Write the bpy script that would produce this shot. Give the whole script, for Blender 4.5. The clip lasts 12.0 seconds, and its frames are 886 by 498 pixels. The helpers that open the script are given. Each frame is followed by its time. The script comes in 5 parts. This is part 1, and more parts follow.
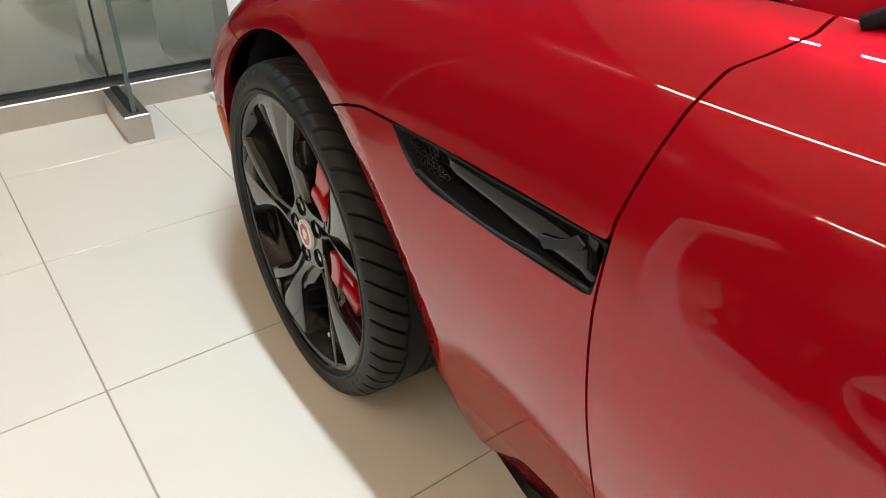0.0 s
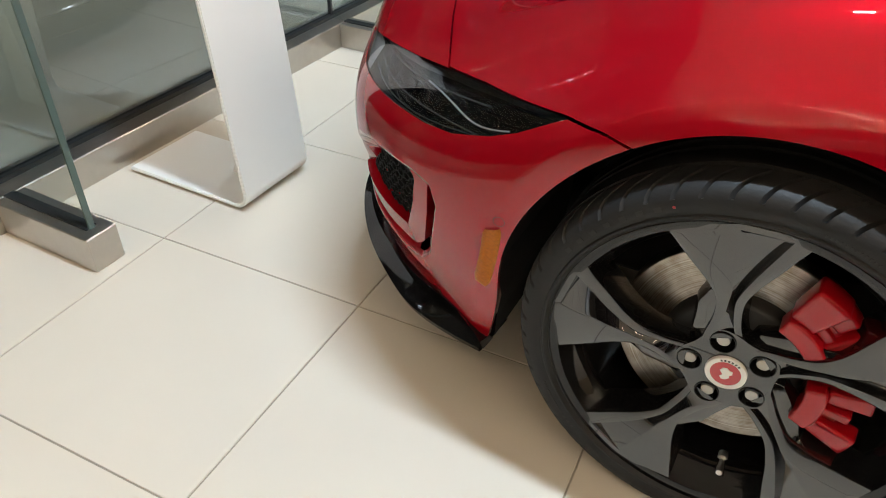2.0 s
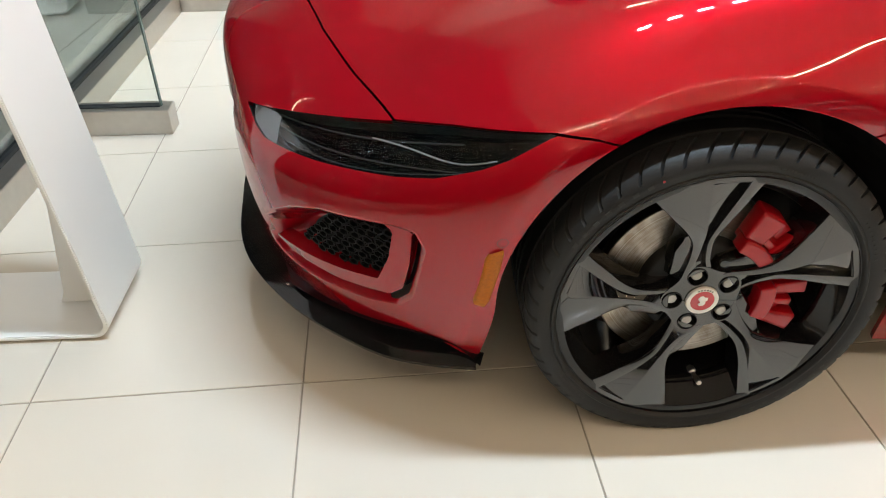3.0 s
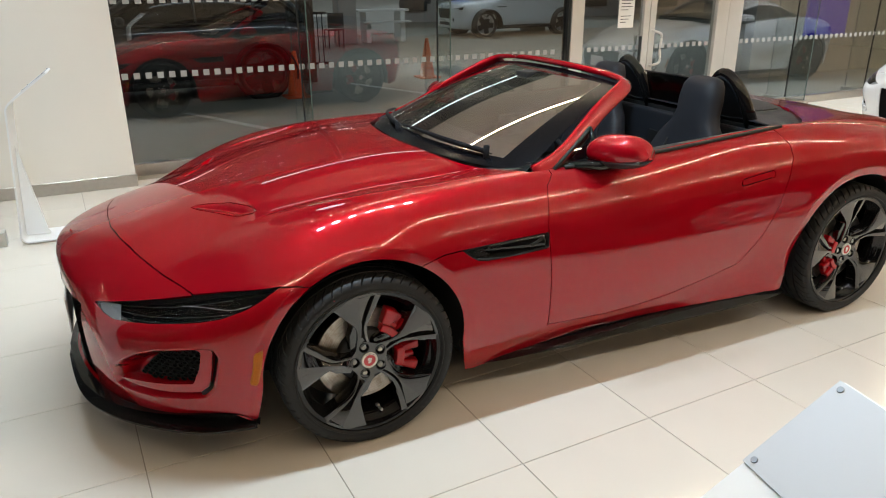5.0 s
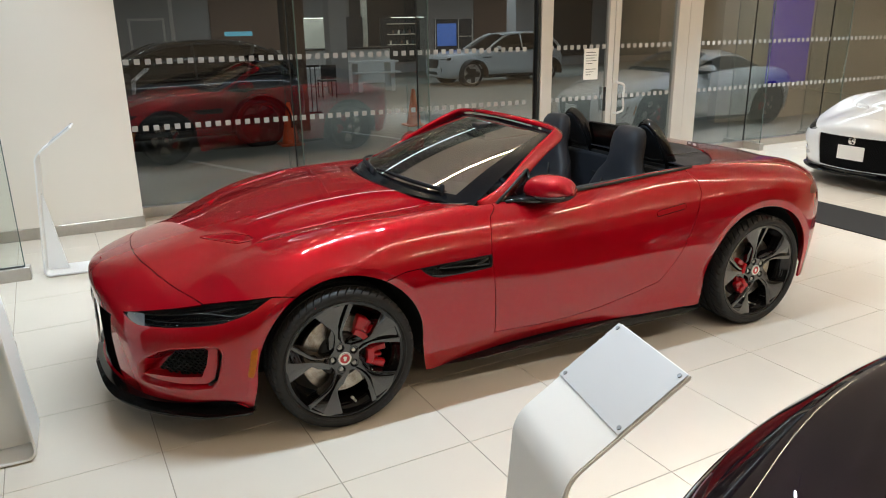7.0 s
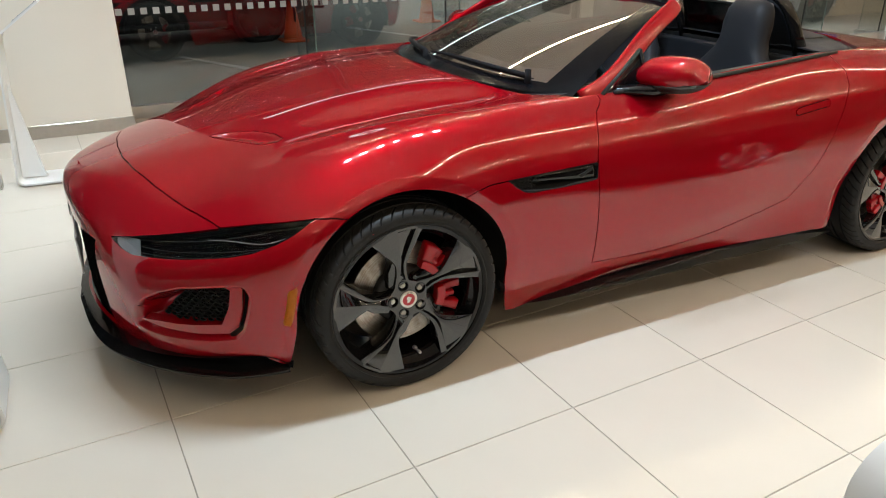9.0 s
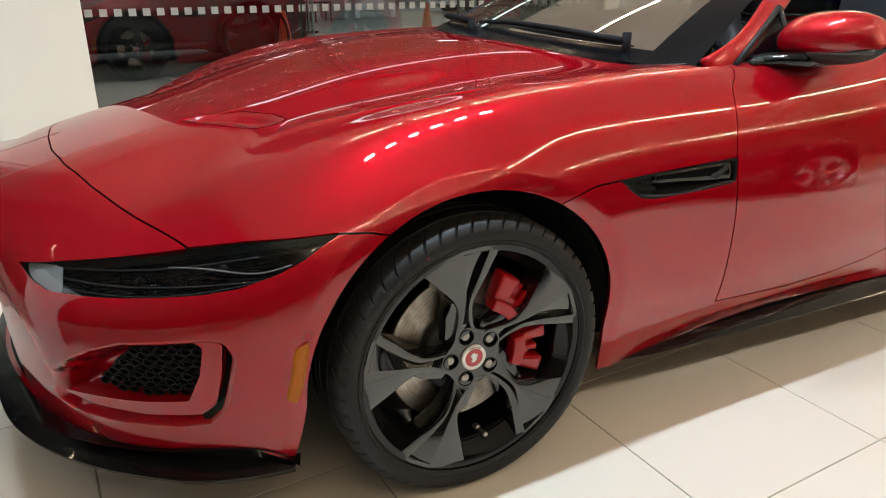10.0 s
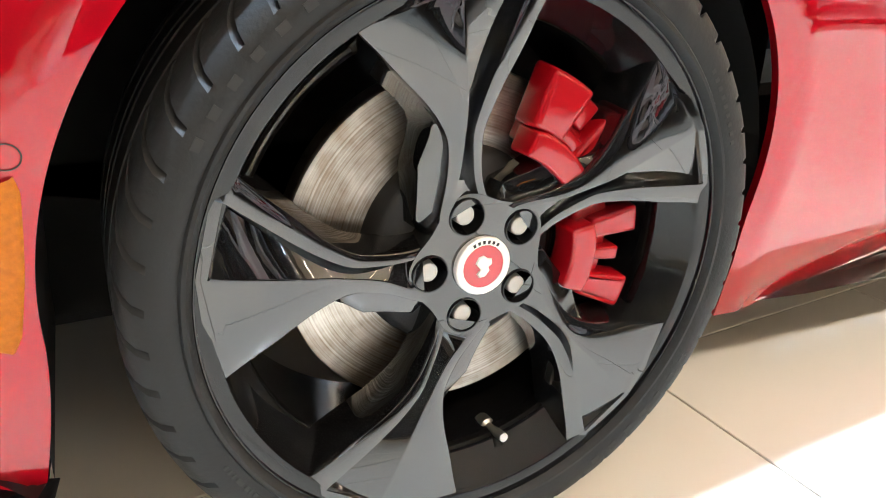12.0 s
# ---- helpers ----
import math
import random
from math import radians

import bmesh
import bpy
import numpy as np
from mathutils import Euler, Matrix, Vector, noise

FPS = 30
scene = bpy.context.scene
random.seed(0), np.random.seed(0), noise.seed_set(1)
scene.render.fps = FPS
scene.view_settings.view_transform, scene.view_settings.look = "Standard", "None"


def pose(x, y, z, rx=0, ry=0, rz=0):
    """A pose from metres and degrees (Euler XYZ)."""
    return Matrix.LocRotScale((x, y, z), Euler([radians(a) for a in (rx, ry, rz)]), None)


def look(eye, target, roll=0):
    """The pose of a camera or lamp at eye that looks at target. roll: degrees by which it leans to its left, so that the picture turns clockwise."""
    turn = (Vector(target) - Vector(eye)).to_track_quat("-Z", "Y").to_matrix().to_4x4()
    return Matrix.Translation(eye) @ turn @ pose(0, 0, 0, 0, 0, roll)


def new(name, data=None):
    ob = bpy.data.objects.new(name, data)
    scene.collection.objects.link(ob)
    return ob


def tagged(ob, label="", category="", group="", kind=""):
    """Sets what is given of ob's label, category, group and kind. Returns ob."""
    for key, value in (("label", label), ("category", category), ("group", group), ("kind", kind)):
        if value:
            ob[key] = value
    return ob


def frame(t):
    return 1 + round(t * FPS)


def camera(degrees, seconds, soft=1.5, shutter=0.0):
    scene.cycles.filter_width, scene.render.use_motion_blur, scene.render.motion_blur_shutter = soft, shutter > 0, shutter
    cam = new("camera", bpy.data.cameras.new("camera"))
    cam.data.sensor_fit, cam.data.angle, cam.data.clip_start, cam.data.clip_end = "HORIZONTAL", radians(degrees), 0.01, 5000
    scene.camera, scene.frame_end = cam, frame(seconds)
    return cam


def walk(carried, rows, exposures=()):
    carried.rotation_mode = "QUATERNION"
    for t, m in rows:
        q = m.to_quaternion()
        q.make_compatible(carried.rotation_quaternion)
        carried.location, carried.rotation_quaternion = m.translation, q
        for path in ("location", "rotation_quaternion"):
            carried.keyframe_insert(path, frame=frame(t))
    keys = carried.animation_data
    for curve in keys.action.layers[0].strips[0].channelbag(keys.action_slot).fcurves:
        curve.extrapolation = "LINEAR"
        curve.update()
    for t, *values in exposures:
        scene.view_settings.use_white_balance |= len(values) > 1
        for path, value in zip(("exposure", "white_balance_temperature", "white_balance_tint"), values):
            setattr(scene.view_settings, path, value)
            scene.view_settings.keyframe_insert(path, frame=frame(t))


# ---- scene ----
cam = camera(63.1, 12.0, 1.0)
PATH = [
    (0, (1.177, -1.258, 1.098), (-0.221, -0.317, 0.021), 0.3),
    (0.5, (0.912, -1.336, 1.099), (-0.384, -0.291, -0.01), 0.6),
    (1, (0.657, -1.463, 1.131), (-0.52, -0.308, -0.001), 0.6),
    (1.5, (0.308, -1.582, 1.149), (-0.704, -0.314, -0.021), 0.4),
    (2, (-0.019, -1.698, 1.16), (-0.774, -0.285, -0.037), 1.0),
    (2.5, (-0.306, -1.799, 1.219), (-0.652, -0.219, 0.042), -0.3),
    (3, (-0.537, -1.847, 1.22), (-0.471, -0.211, 0.072), -0.6),
    (3.5, (-0.649, -2.083, 1.243), (-0.158, -0.493, 0.133), 1.8),
    (3.7, (-0.604, -2.218, 1.254), (0.005, -0.635, 0.194), 1.9),
    (5.3, (-0.83, -3.224, 1.759), (-0.018, -1.518, 1.103), -0.7),
    (5.5, (-0.871, -3.321, 1.777), (-0.049, -1.61, 1.148), -0.8),
    (6, (-0.897, -3.52, 1.801), (-0.064, -1.805, 1.199), -0.9),
    (6.5, (-0.898, -3.679, 1.813), (-0.065, -1.962, 1.217), -0.8),
    (6.7, (-0.895, -3.723, 1.811), (-0.067, -2.002, 1.219), -0.9),
    (8.3, (-0.922, -3.335, 1.741), (-0.092, -1.667, 1.014), -0.4),
    (8.5, (-0.945, -3.201, 1.708), (-0.106, -1.553, 0.947), -0.1),
    (9, (-0.867, -2.838, 1.539), (-0.065, -1.203, 0.713), -0.3),
    (9.5, (-0.775, -2.472, 1.383), (0.006, -0.819, 0.572), -0.6),
    (10, (-0.732, -2.07, 1.187), (0.117, -0.413, 0.458), -0.0),
    (10.5, (-0.618, -1.779, 0.933), (0.268, -0.14, 0.206), 0.3),
    (11, (-0.48, -1.6, 0.774), (0.409, 0.034, 0.04), 0.5),
    (11.5, (-0.375, -1.463, 0.691), (0.478, 0.187, -0.051), 0.3),
    (12, (-0.334, -1.377, 0.643), (0.488, 0.272, -0.136), 1.0),
]
walk(cam, [(t, look(eye, target, roll)) for t, eye, target, roll in PATH],
     [(0, -.25, 6500, 10), (2, -.25, 6500, 10), (3, -.18, 6500, 10), (3.5, -.30, 6450, 10), (5.5, -.5, 6400, 10), (9.5, -.5, 6450, 10), (10, -.3, 6450, 10), (10.5, .0, 6350, 10), (11, .5, 6200, 10), (11.5, .92, 6050, 10), (12, 1.17, 5900, 10)])

# ---------------------------------------------------------------- world and light
world = bpy.data.worlds.new("night_sky")
scene.world = world
world.use_nodes = True
world.node_tree.nodes["Background"].inputs[0].default_value = (0.010, 0.012, 0.018, 1)
world.node_tree.nodes["Background"].inputs[1].default_value = 1.0

CEILING = 3.5


def strip_lamp(name, x0, x1, y0, y1, z, watts, colour=(1.0, 0.94, 0.87)):
    lamp = bpy.data.lights.new(name, "AREA")
    lamp.shape, lamp.size, lamp.size_y, lamp.energy, lamp.color = "RECTANGLE", abs(x1 - x0), abs(y1 - y0), watts, colour
    ob = new(name, lamp)
    ob.location = ((x0 + x1) / 2, (y0 + y1) / 2, z)
    return ob


# small round downlights, unseen, added to whiten the floor and the white car: x, y
FILL_DOWNLIGHTS = [(1.4, -3.1), (3.1, -3.1), (4.8, -3.0), (5.2, -.9), (7.0, -1.2), (5.0, 2.3), (7.6, 2.8), (9.4, 2.8)]
DOWN_WATTS = 36
# the same, dimmer, added to brighten the corner wall
WALL_FILLS, WALL_WATTS = [(-1.25, 1.7), (-1.25, 2.7)], 15
# rows of y, first x, last x, watts
STRIPS = [(-3.15, -1.8, 15.5, 228), (-7.0, -1.8, 15.5, 250), (1.55, -.4, 15.5, 215)]
TRACK_X, TRACK_Y, TRACK_STEP, TRACK_WATTS = -.62, -.58, .30, 27
HALL_WATTS = 150


# ---------------------------------------------------------------- materials
def material(name, colour, rough=0.5, metal=0.0, coat=0.0, vary=0.0, scale=6.0, bump=0.0, bump_scale=40.0, spec=0.5, transmission=0.0, ior=1.45):
    mat = bpy.data.materials.new(name)
    mat.use_nodes = True
    nodes, links = mat.node_tree.nodes, mat.node_tree.links
    b = nodes["Principled BSDF"]
    b.inputs["Base Color"].default_value = (*colour, 1)
    b.inputs["Roughness"].default_value = rough
    b.inputs["Metallic"].default_value = metal
    b.inputs["Coat Weight"].default_value = coat
    b.inputs["Coat Roughness"].default_value = 0.008
    b.inputs["Coat IOR"].default_value = 1.8
    b.inputs["Specular IOR Level"].default_value = spec
    b.inputs["Transmission Weight"].default_value = transmission
    b.inputs["IOR"].default_value = ior
    if vary or bump:
        where = nodes.new("ShaderNodeTexCoord")
    if vary:
        tex = nodes.new("ShaderNodeTexNoise")
        tex.inputs["Scale"].default_value, tex.inputs["Detail"].default_value = scale, 8
        links.new(where.outputs["Object"], tex.inputs["Vector"])
        ramp = nodes.new("ShaderNodeMix")
        ramp.data_type = "RGBA"
        ramp.inputs[6].default_value = (*[c * (1 - vary) for c in colour], 1)
        ramp.inputs[7].default_value = (*[min(1, c * (1 + vary)) for c in colour], 1)
        links.new(tex.outputs["Fac"], ramp.inputs[0])
        links.new(ramp.outputs[2], b.inputs["Base Color"])
    if bump:
        fine = nodes.new("ShaderNodeTexNoise")
        fine.inputs["Scale"].default_value, fine.inputs["Detail"].default_value = bump_scale, 6
        links.new(where.outputs["Object"], fine.inputs["Vector"])
        rise = nodes.new("ShaderNodeBump")
        rise.inputs["Strength"].default_value, rise.inputs["Distance"].default_value = bump, 0.002
        links.new(fine.outputs["Fac"], rise.inputs["Height"])
        links.new(rise.outputs["Normal"], b.inputs["Normal"])
    return mat


BACK_WALL = material("dark_wall_paint", (0.16, 0.15, 0.14), 0.7, vary=0.05, scale=2)
GASKET = material("dark_gasket", (0.015, 0.017, 0.018), 0.4)
EDGE_GREEN = material("glass_edge", (0.09, 0.13, 0.12), 0.15)
FRAME = material("pale_door_frame", (0.62, 0.60, 0.56), 0.4, 0.3)
FROST = material("frosted_marking", (0.38, 0.39, 0.39), 0.6)
PAPER = material("white_paper", (0.78, 0.77, 0.72), 0.8)
CAP_GREY = material("grey_screw_cap", (0.25, 0.26, 0.27), 0.5, 0.5)
MAT = material("black_mat", (0.012, 0.012, 0.012), 0.85, vary=0.3, scale=30, bump=0.4, bump_scale=200)
SILVER_PAINT = material("dark_silver_paint", (0.05, 0.055, 0.06), 0.3, 0.5, 1.0)
CONCRETE = material("worn_concrete", (0.26, 0.255, 0.22), 0.75, vary=0.15, scale=.6, bump=0.2, bump_scale=30)
LINE_PAINT = material("worn_line_paint", (0.55, 0.55, 0.52), 0.7, vary=0.2, scale=8)
ORANGE = material("orange_plastic", (0.70, 0.10, 0.02), 0.5)
HALL_WALL = material("far_wall_paint", (0.34, 0.335, 0.33), 0.8, vary=0.08, scale=.8)
HALL_CEIL = material("far_ceiling", (0.12, 0.12, 0.11), 0.9)
HALL_DARK = material("far_dark_panel", (0.02, 0.025, 0.03), 0.3)
HALL_LIT = material("far_cream_panel", (0.75, 0.70, 0.58), 0.7)
TEAL = material("far_teal_panel", (0.02, 0.06, 0.07), 0.4)
BROWN = material("brown_cladding", (0.16, 0.095, 0.07), 0.6, vary=0.2, scale=5)
BANNER = material("blue_banner_added_glow", (0.02, 0.012, 0.42), 0.5, vary=0.3, scale=1.5)
SCREEN_BLUE = material("screen_glow", (0.05, 0.12, 0.35), 0.3)
LINE_GLOW = material("lit_line", (0.9, 0.9, 0.85), 0.4)
SIGN_GLOW = material("lit_sign", (0.1, 0.3, 0.4), 0.4)
# the banner is no lamp: its glow is added to keep the blue deep
for m_, c_, k_ in ((LINE_GLOW, (1.0, .95, .85), 3.0), (SIGN_GLOW, (.15, .5, .65), 1.2), (SCREEN_BLUE, (.07, .17, .55), .8), (BANNER, (.02, .0, .5), .35)):
    m_.node_tree.nodes["Principled BSDF"].inputs["Emission Color"].default_value = (*c_, 1)
    m_.node_tree.nodes["Principled BSDF"].inputs["Emission Strength"].default_value = k_
WHITE_PAINT = material("white_car_paint", (0.78, 0.80, 0.82), 0.3, 0.0, 1.0)
GLOSS_BLACK = material("gloss_black", (0.006, 0.006, 0.0065), 0.07)
BLACK_PLASTIC = material("black_plastic", (0.012, 0.012, 0.012), 0.5, bump=0.2, bump_scale=300)
RUBBER = material("tyre_rubber", (0.014, 0.0142, 0.0146), 0.55, vary=0.25, scale=14, bump=0.25, bump_scale=220, spec=0.35)
DARK = material("liner_and_depth_black", (0.004, 0.004, 0.004), 0.9)
TILE = material("floor_tile", (0.67, 0.605, 0.51), 0.16, vary=0.04, scale=3.0, bump=0.02, bump_scale=12)
GROUT = material("tile_grout", (0.33, 0.29, 0.23), 0.9, vary=0.2, scale=20)
WALL = material("cream_wall_paint", (0.80, 0.75, 0.66), 0.7, vary=0.02, scale=2, bump=0.05, bump_scale=150)
CEIL = material("ceiling_paint", (0.85, 0.80, 0.72), 0.9, vary=0.03, scale=2)
STEEL = material("brushed_steel", (0.55, 0.52, 0.48), 0.35, 1.0, vary=0.08, scale=30)
STAND_PLATE = material("pale_grey_plate", (0.52, 0.54, 0.56), 0.45, bump=0.04, bump_scale=400)
WHITE_METAL = material("white_powder_coat", (0.82, 0.82, 0.80), 0.4, bump=0.04, bump_scale=400)

def mirror_share(nodes, links, straight, rise=5.0):
    """How much a smooth clear face mirrors: the share straight on, rising to all of it at a glance."""
    facing, power, share = (nodes.new("ShaderNode" + k) for k in ("LayerWeight", "Math", "MapRange"))
    facing.inputs["Blend"].default_value = .5
    power.operation, power.inputs[1].default_value = "POWER", rise
    share.inputs[3].default_value = straight
    links.new(facing.outputs["Facing"], power.inputs[0])
    links.new(power.outputs[0], share.inputs[0])
    return share.outputs[0]


def thin_glass(name, tint, straight=0.05, rough=0.0):
    """A clear face that lets light through and mirrors by its angle."""
    mat = bpy.data.materials.new(name)
    mat.use_nodes = True
    nodes, links = mat.node_tree.nodes, mat.node_tree.links
    nodes.remove(nodes["Principled BSDF"])
    clear, gloss, mix = (nodes.new("ShaderNode" + k) for k in ("BsdfTransparent", "BsdfGlossy", "MixShader"))
    clear.inputs["Color"].default_value = (*tint, 1)
    gloss.inputs["Roughness"].default_value = rough
    links.new(mirror_share(nodes, links, straight), mix.inputs[0])
    links.new(clear.outputs[0], mix.inputs[1])
    links.new(gloss.outputs[0], mix.inputs[2])
    links.new(mix.outputs[0], nodes["Material Output"].inputs["Surface"])
    return mat


def flake_paint(name, body, flake, share, straight=0.075):
    """Metallic car paint: a coloured body with fine metal flakes in it, under a hard clear coat that mirrors by its angle."""
    mat = bpy.data.materials.new(name)
    mat.use_nodes = True
    nodes, links = mat.node_tree.nodes, mat.node_tree.links
    nodes.remove(nodes["Principled BSDF"])
    matt, metal, coat, inner, outer = (nodes.new("ShaderNode" + k) for k in ("BsdfDiffuse", "BsdfGlossy", "BsdfGlossy", "MixShader", "MixShader"))
    where, grain, tone, tilt = (nodes.new("ShaderNode" + k) for k in ("TexCoord", "TexNoise", "Mix", "Bump"))
    grain.inputs["Scale"].default_value, grain.inputs["Detail"].default_value = 900, 2
    tone.data_type = "RGBA"
    tone.inputs[6].default_value, tone.inputs[7].default_value = (*[c * .75 for c in flake], 1), (*[c * 1.25 for c in flake], 1)
    tilt.inputs["Strength"].default_value, tilt.inputs["Distance"].default_value = .10, .0004
    matt.inputs["Color"].default_value = (*body, 1)
    metal.inputs["Roughness"].default_value = .43
    coat.inputs["Roughness"].default_value = .006
    inner.inputs[0].default_value = share
    links.new(where.outputs["Object"], grain.inputs["Vector"])
    links.new(grain.outputs["Fac"], tone.inputs[0])
    links.new(grain.outputs["Fac"], tilt.inputs["Height"])
    links.new(tone.outputs[2], metal.inputs["Color"])
    links.new(tilt.outputs["Normal"], metal.inputs["Normal"])
    links.new(matt.outputs[0], inner.inputs[1])
    links.new(metal.outputs[0], inner.inputs[2])
    links.new(mirror_share(nodes, links, straight, 3.7), outer.inputs[0])
    links.new(inner.outputs[0], outer.inputs[1])
    links.new(coat.outputs[0], outer.inputs[2])
    links.new(outer.outputs[0], nodes["Material Output"].inputs["Surface"])
    return mat


RED = flake_paint("red_car_paint", (0.255, 0.0014, 0.0068), (0.88, 0.004, 0.018), .17, .072)
BLACK_PAINT = flake_paint("black_car_paint", (0.006, 0.0045, 0.0055), (0.03, 0.016, 0.02), .15, .04)
PANE = thin_glass("clear_pane", (0.79, 0.83, 0.82), 0.17)
SCREEN = thin_glass("windscreen_glass", (0.66, 0.72, 0.70), 0.60)
FIN = thin_glass("fin_glass", (0.94, 0.97, 0.96), 0.01)
SMOKED = thin_glass("smoked_glass", (0.16, 0.17, 0.18))
LENS = thin_glass("lamp_lens", (0.52, 0.53, 0.54), 0.08)
LEATHER = material("dark_leather", (0.019, 0.021, 0.026), 0.5, vary=0.15, scale=8, bump=0.25, bump_scale=350, spec=0.25)
CHROME = material("chrome_trim", (0.80, 0.80, 0.80), 0.12, 1.0)
AMBER = material("amber_reflector", (0.43, 0.125, 0.001), 0.35, 0.0, 0.0, vary=0.35, scale=190, bump=0.3, bump_scale=260, spec=0.25)
TAIL = material("tail_lamp_red", (0.12, 0.004, 0.006), 0.3, 0.0, 0.1)
LAMP_PALE = material("pale_lamp_tip", (0.55, 0.56, 0.56), 0.4)
LAMP_GREY = material("lamp_reflector", (0.10, 0.105, 0.11), 0.25, 0.3)
PLATE = material("blank_plate", (0.80, 0.79, 0.76), 0.45)
SPOKE = material("gloss_black_alloy", (0.006, 0.006, 0.0065), 0.4, 0.0, 1.0, spec=0.0)
SPOKE.node_tree.nodes["Principled BSDF"].inputs["Coat Roughness"].default_value = 0.012
SPOKE.node_tree.nodes["Principled BSDF"].inputs["Coat IOR"].default_value = 1.9
ALLOY = material("silver_alloy", (0.62, 0.62, 0.63), 0.3, 0.8)
BORDER = material("black_glass_print", (0.004, 0.004, 0.005), 0.22, spec=0.12)
SATIN = material("satin_black", (0.016, 0.016, 0.017), 0.42, spec=0.4)
TRIM = material("matt_black_trim", (0.006, 0.006, 0.007), 0.75, spec=0.25, bump=0.15, bump_scale=300)
RUBBER_MARK = material("raised_rubber", (0.022, 0.022, 0.022), 0.7, vary=0.2, scale=60)
DISC = material("brake_disc_steel", (0.50, 0.46, 0.40), 0.36, 1.0)


def turned(mat, scale, light, dark, bump):
    """Rings about the axle, worn unevenly, as turned steel has them."""
    nodes, links = mat.node_tree.nodes, mat.node_tree.links
    b = nodes["Principled BSDF"]
    where, flat, far, ring, patch, mix, both, rise = (nodes.new("ShaderNode" + k) for k in ("TexCoord", "VectorMath", "VectorMath", "TexNoise", "TexNoise", "Mix", "Math", "Bump"))
    flat.operation, flat.inputs[1].default_value = "MULTIPLY", (1, 0, 1)
    far.operation = "LENGTH"
    ring.noise_dimensions = "1D"
    ring.inputs["Scale"].default_value, ring.inputs["Detail"].default_value = scale, 6
    patch.inputs["Scale"].default_value, patch.inputs["Detail"].default_value = 30, 8
    both.operation = "MULTIPLY_ADD"
    both.inputs[1].default_value, both.inputs[2].default_value = .55, 0
    mix.data_type = "RGBA"
    mix.inputs[6].default_value, mix.inputs[7].default_value = (*dark, 1), (*light, 1)
    links.new(where.outputs["Object"], flat.inputs[0])
    links.new(flat.outputs[0], far.inputs[0])
    links.new(far.outputs["Value"], ring.inputs["W"])
    links.new(where.outputs["Object"], patch.inputs["Vector"])
    links.new(ring.outputs["Fac"], both.inputs[0])
    links.new(patch.outputs["Fac"], both.inputs[2])
    both.inputs[1].default_value = .7
    shift = nodes.new("ShaderNodeMapRange")
    shift.inputs[1].default_value, shift.inputs[2].default_value = .62, 1.05
    links.new(both.outputs[0], shift.inputs[0])
    links.new(shift.outputs[0], mix.inputs[0])
    links.new(mix.outputs[2], b.inputs["Base Color"])
    rise.inputs["Strength"].default_value, rise.inputs["Distance"].default_value = bump, 0.002
    links.new(ring.outputs["Fac"], rise.inputs["Height"])
    links.new(rise.outputs["Normal"], b.inputs["Normal"])


turned(DISC, 420, (.62, .58, .52), (.28, .22, .16), .45)
CALIPER = material("red_caliper_paint", (0.34, 0.0025, 0.007), 0.3, 0.0, 1.0, spec=0.1)
CALIPER.node_tree.nodes["Principled BSDF"].inputs["Coat IOR"].default_value = 1.5
BOLT = material("bolt_steel", (0.44, 0.43, 0.40), 0.5, 0.4)
CAP_RING = material("cap_silver", (0.75, 0.73, 0.70), 0.4, 0.2)
CAP_RED = material("cap_red", (0.45, 0.02, 0.03), 0.35, 0.0, 0.5)


# ---------------------------------------------------------------- building helpers
def mesh_object(name, verts, faces, mat, parent=None, label="", smooth=True, normals=None):
    data = bpy.data.meshes.new(name)
    data.from_pydata([tuple(v) for v in verts], [], [tuple(f) for f in faces])
    data.materials.append(mat)
    if smooth:
        data.shade_smooth()
    if normals is not None:
        data.normals_split_custom_set_from_vertices([tuple(n) for n in normals])
    ob = new(name, data)
    ob.parent = parent
    return tagged(ob, label) if label else ob


def part(name, bm, mat, parent=None, label="", smooth=False, angle=None):
    data = bpy.data.meshes.new(name)
    bm.to_mesh(data)
    bm.free()
    data.materials.append(mat)
    if smooth or angle:
        data.shade_smooth()
    if angle:
        data.set_sharp_from_angle(angle=radians(angle))
    ob = new(name, data)
    ob.parent = parent
    return tagged(ob, label) if label else ob


def thing(name, label, category, place=None, group="", kind=""):
    ob = new(name)
    ob.empty_display_size = 0.1
    if place is not None:
        ob.matrix_basis = place
    return tagged(ob, label, category, group, kind)


def box_bm(x0, x1, y0, y1, z0, z1, bevel=0.0, segments=2):
    bm = bmesh.new()
    bmesh.ops.create_cube(bm, size=1)
    for v in bm.verts:
        v.co = Vector(((x0 + x1) / 2 + v.co.x * (x1 - x0), (y0 + y1) / 2 + v.co.y * (y1 - y0), (z0 + z1) / 2 + v.co.z * (z1 - z0)))
    if bevel:
        bmesh.ops.bevel(bm, geom=bm.edges[:], offset=bevel, segments=segments, affect="EDGES", profile=0.5)
    return bm


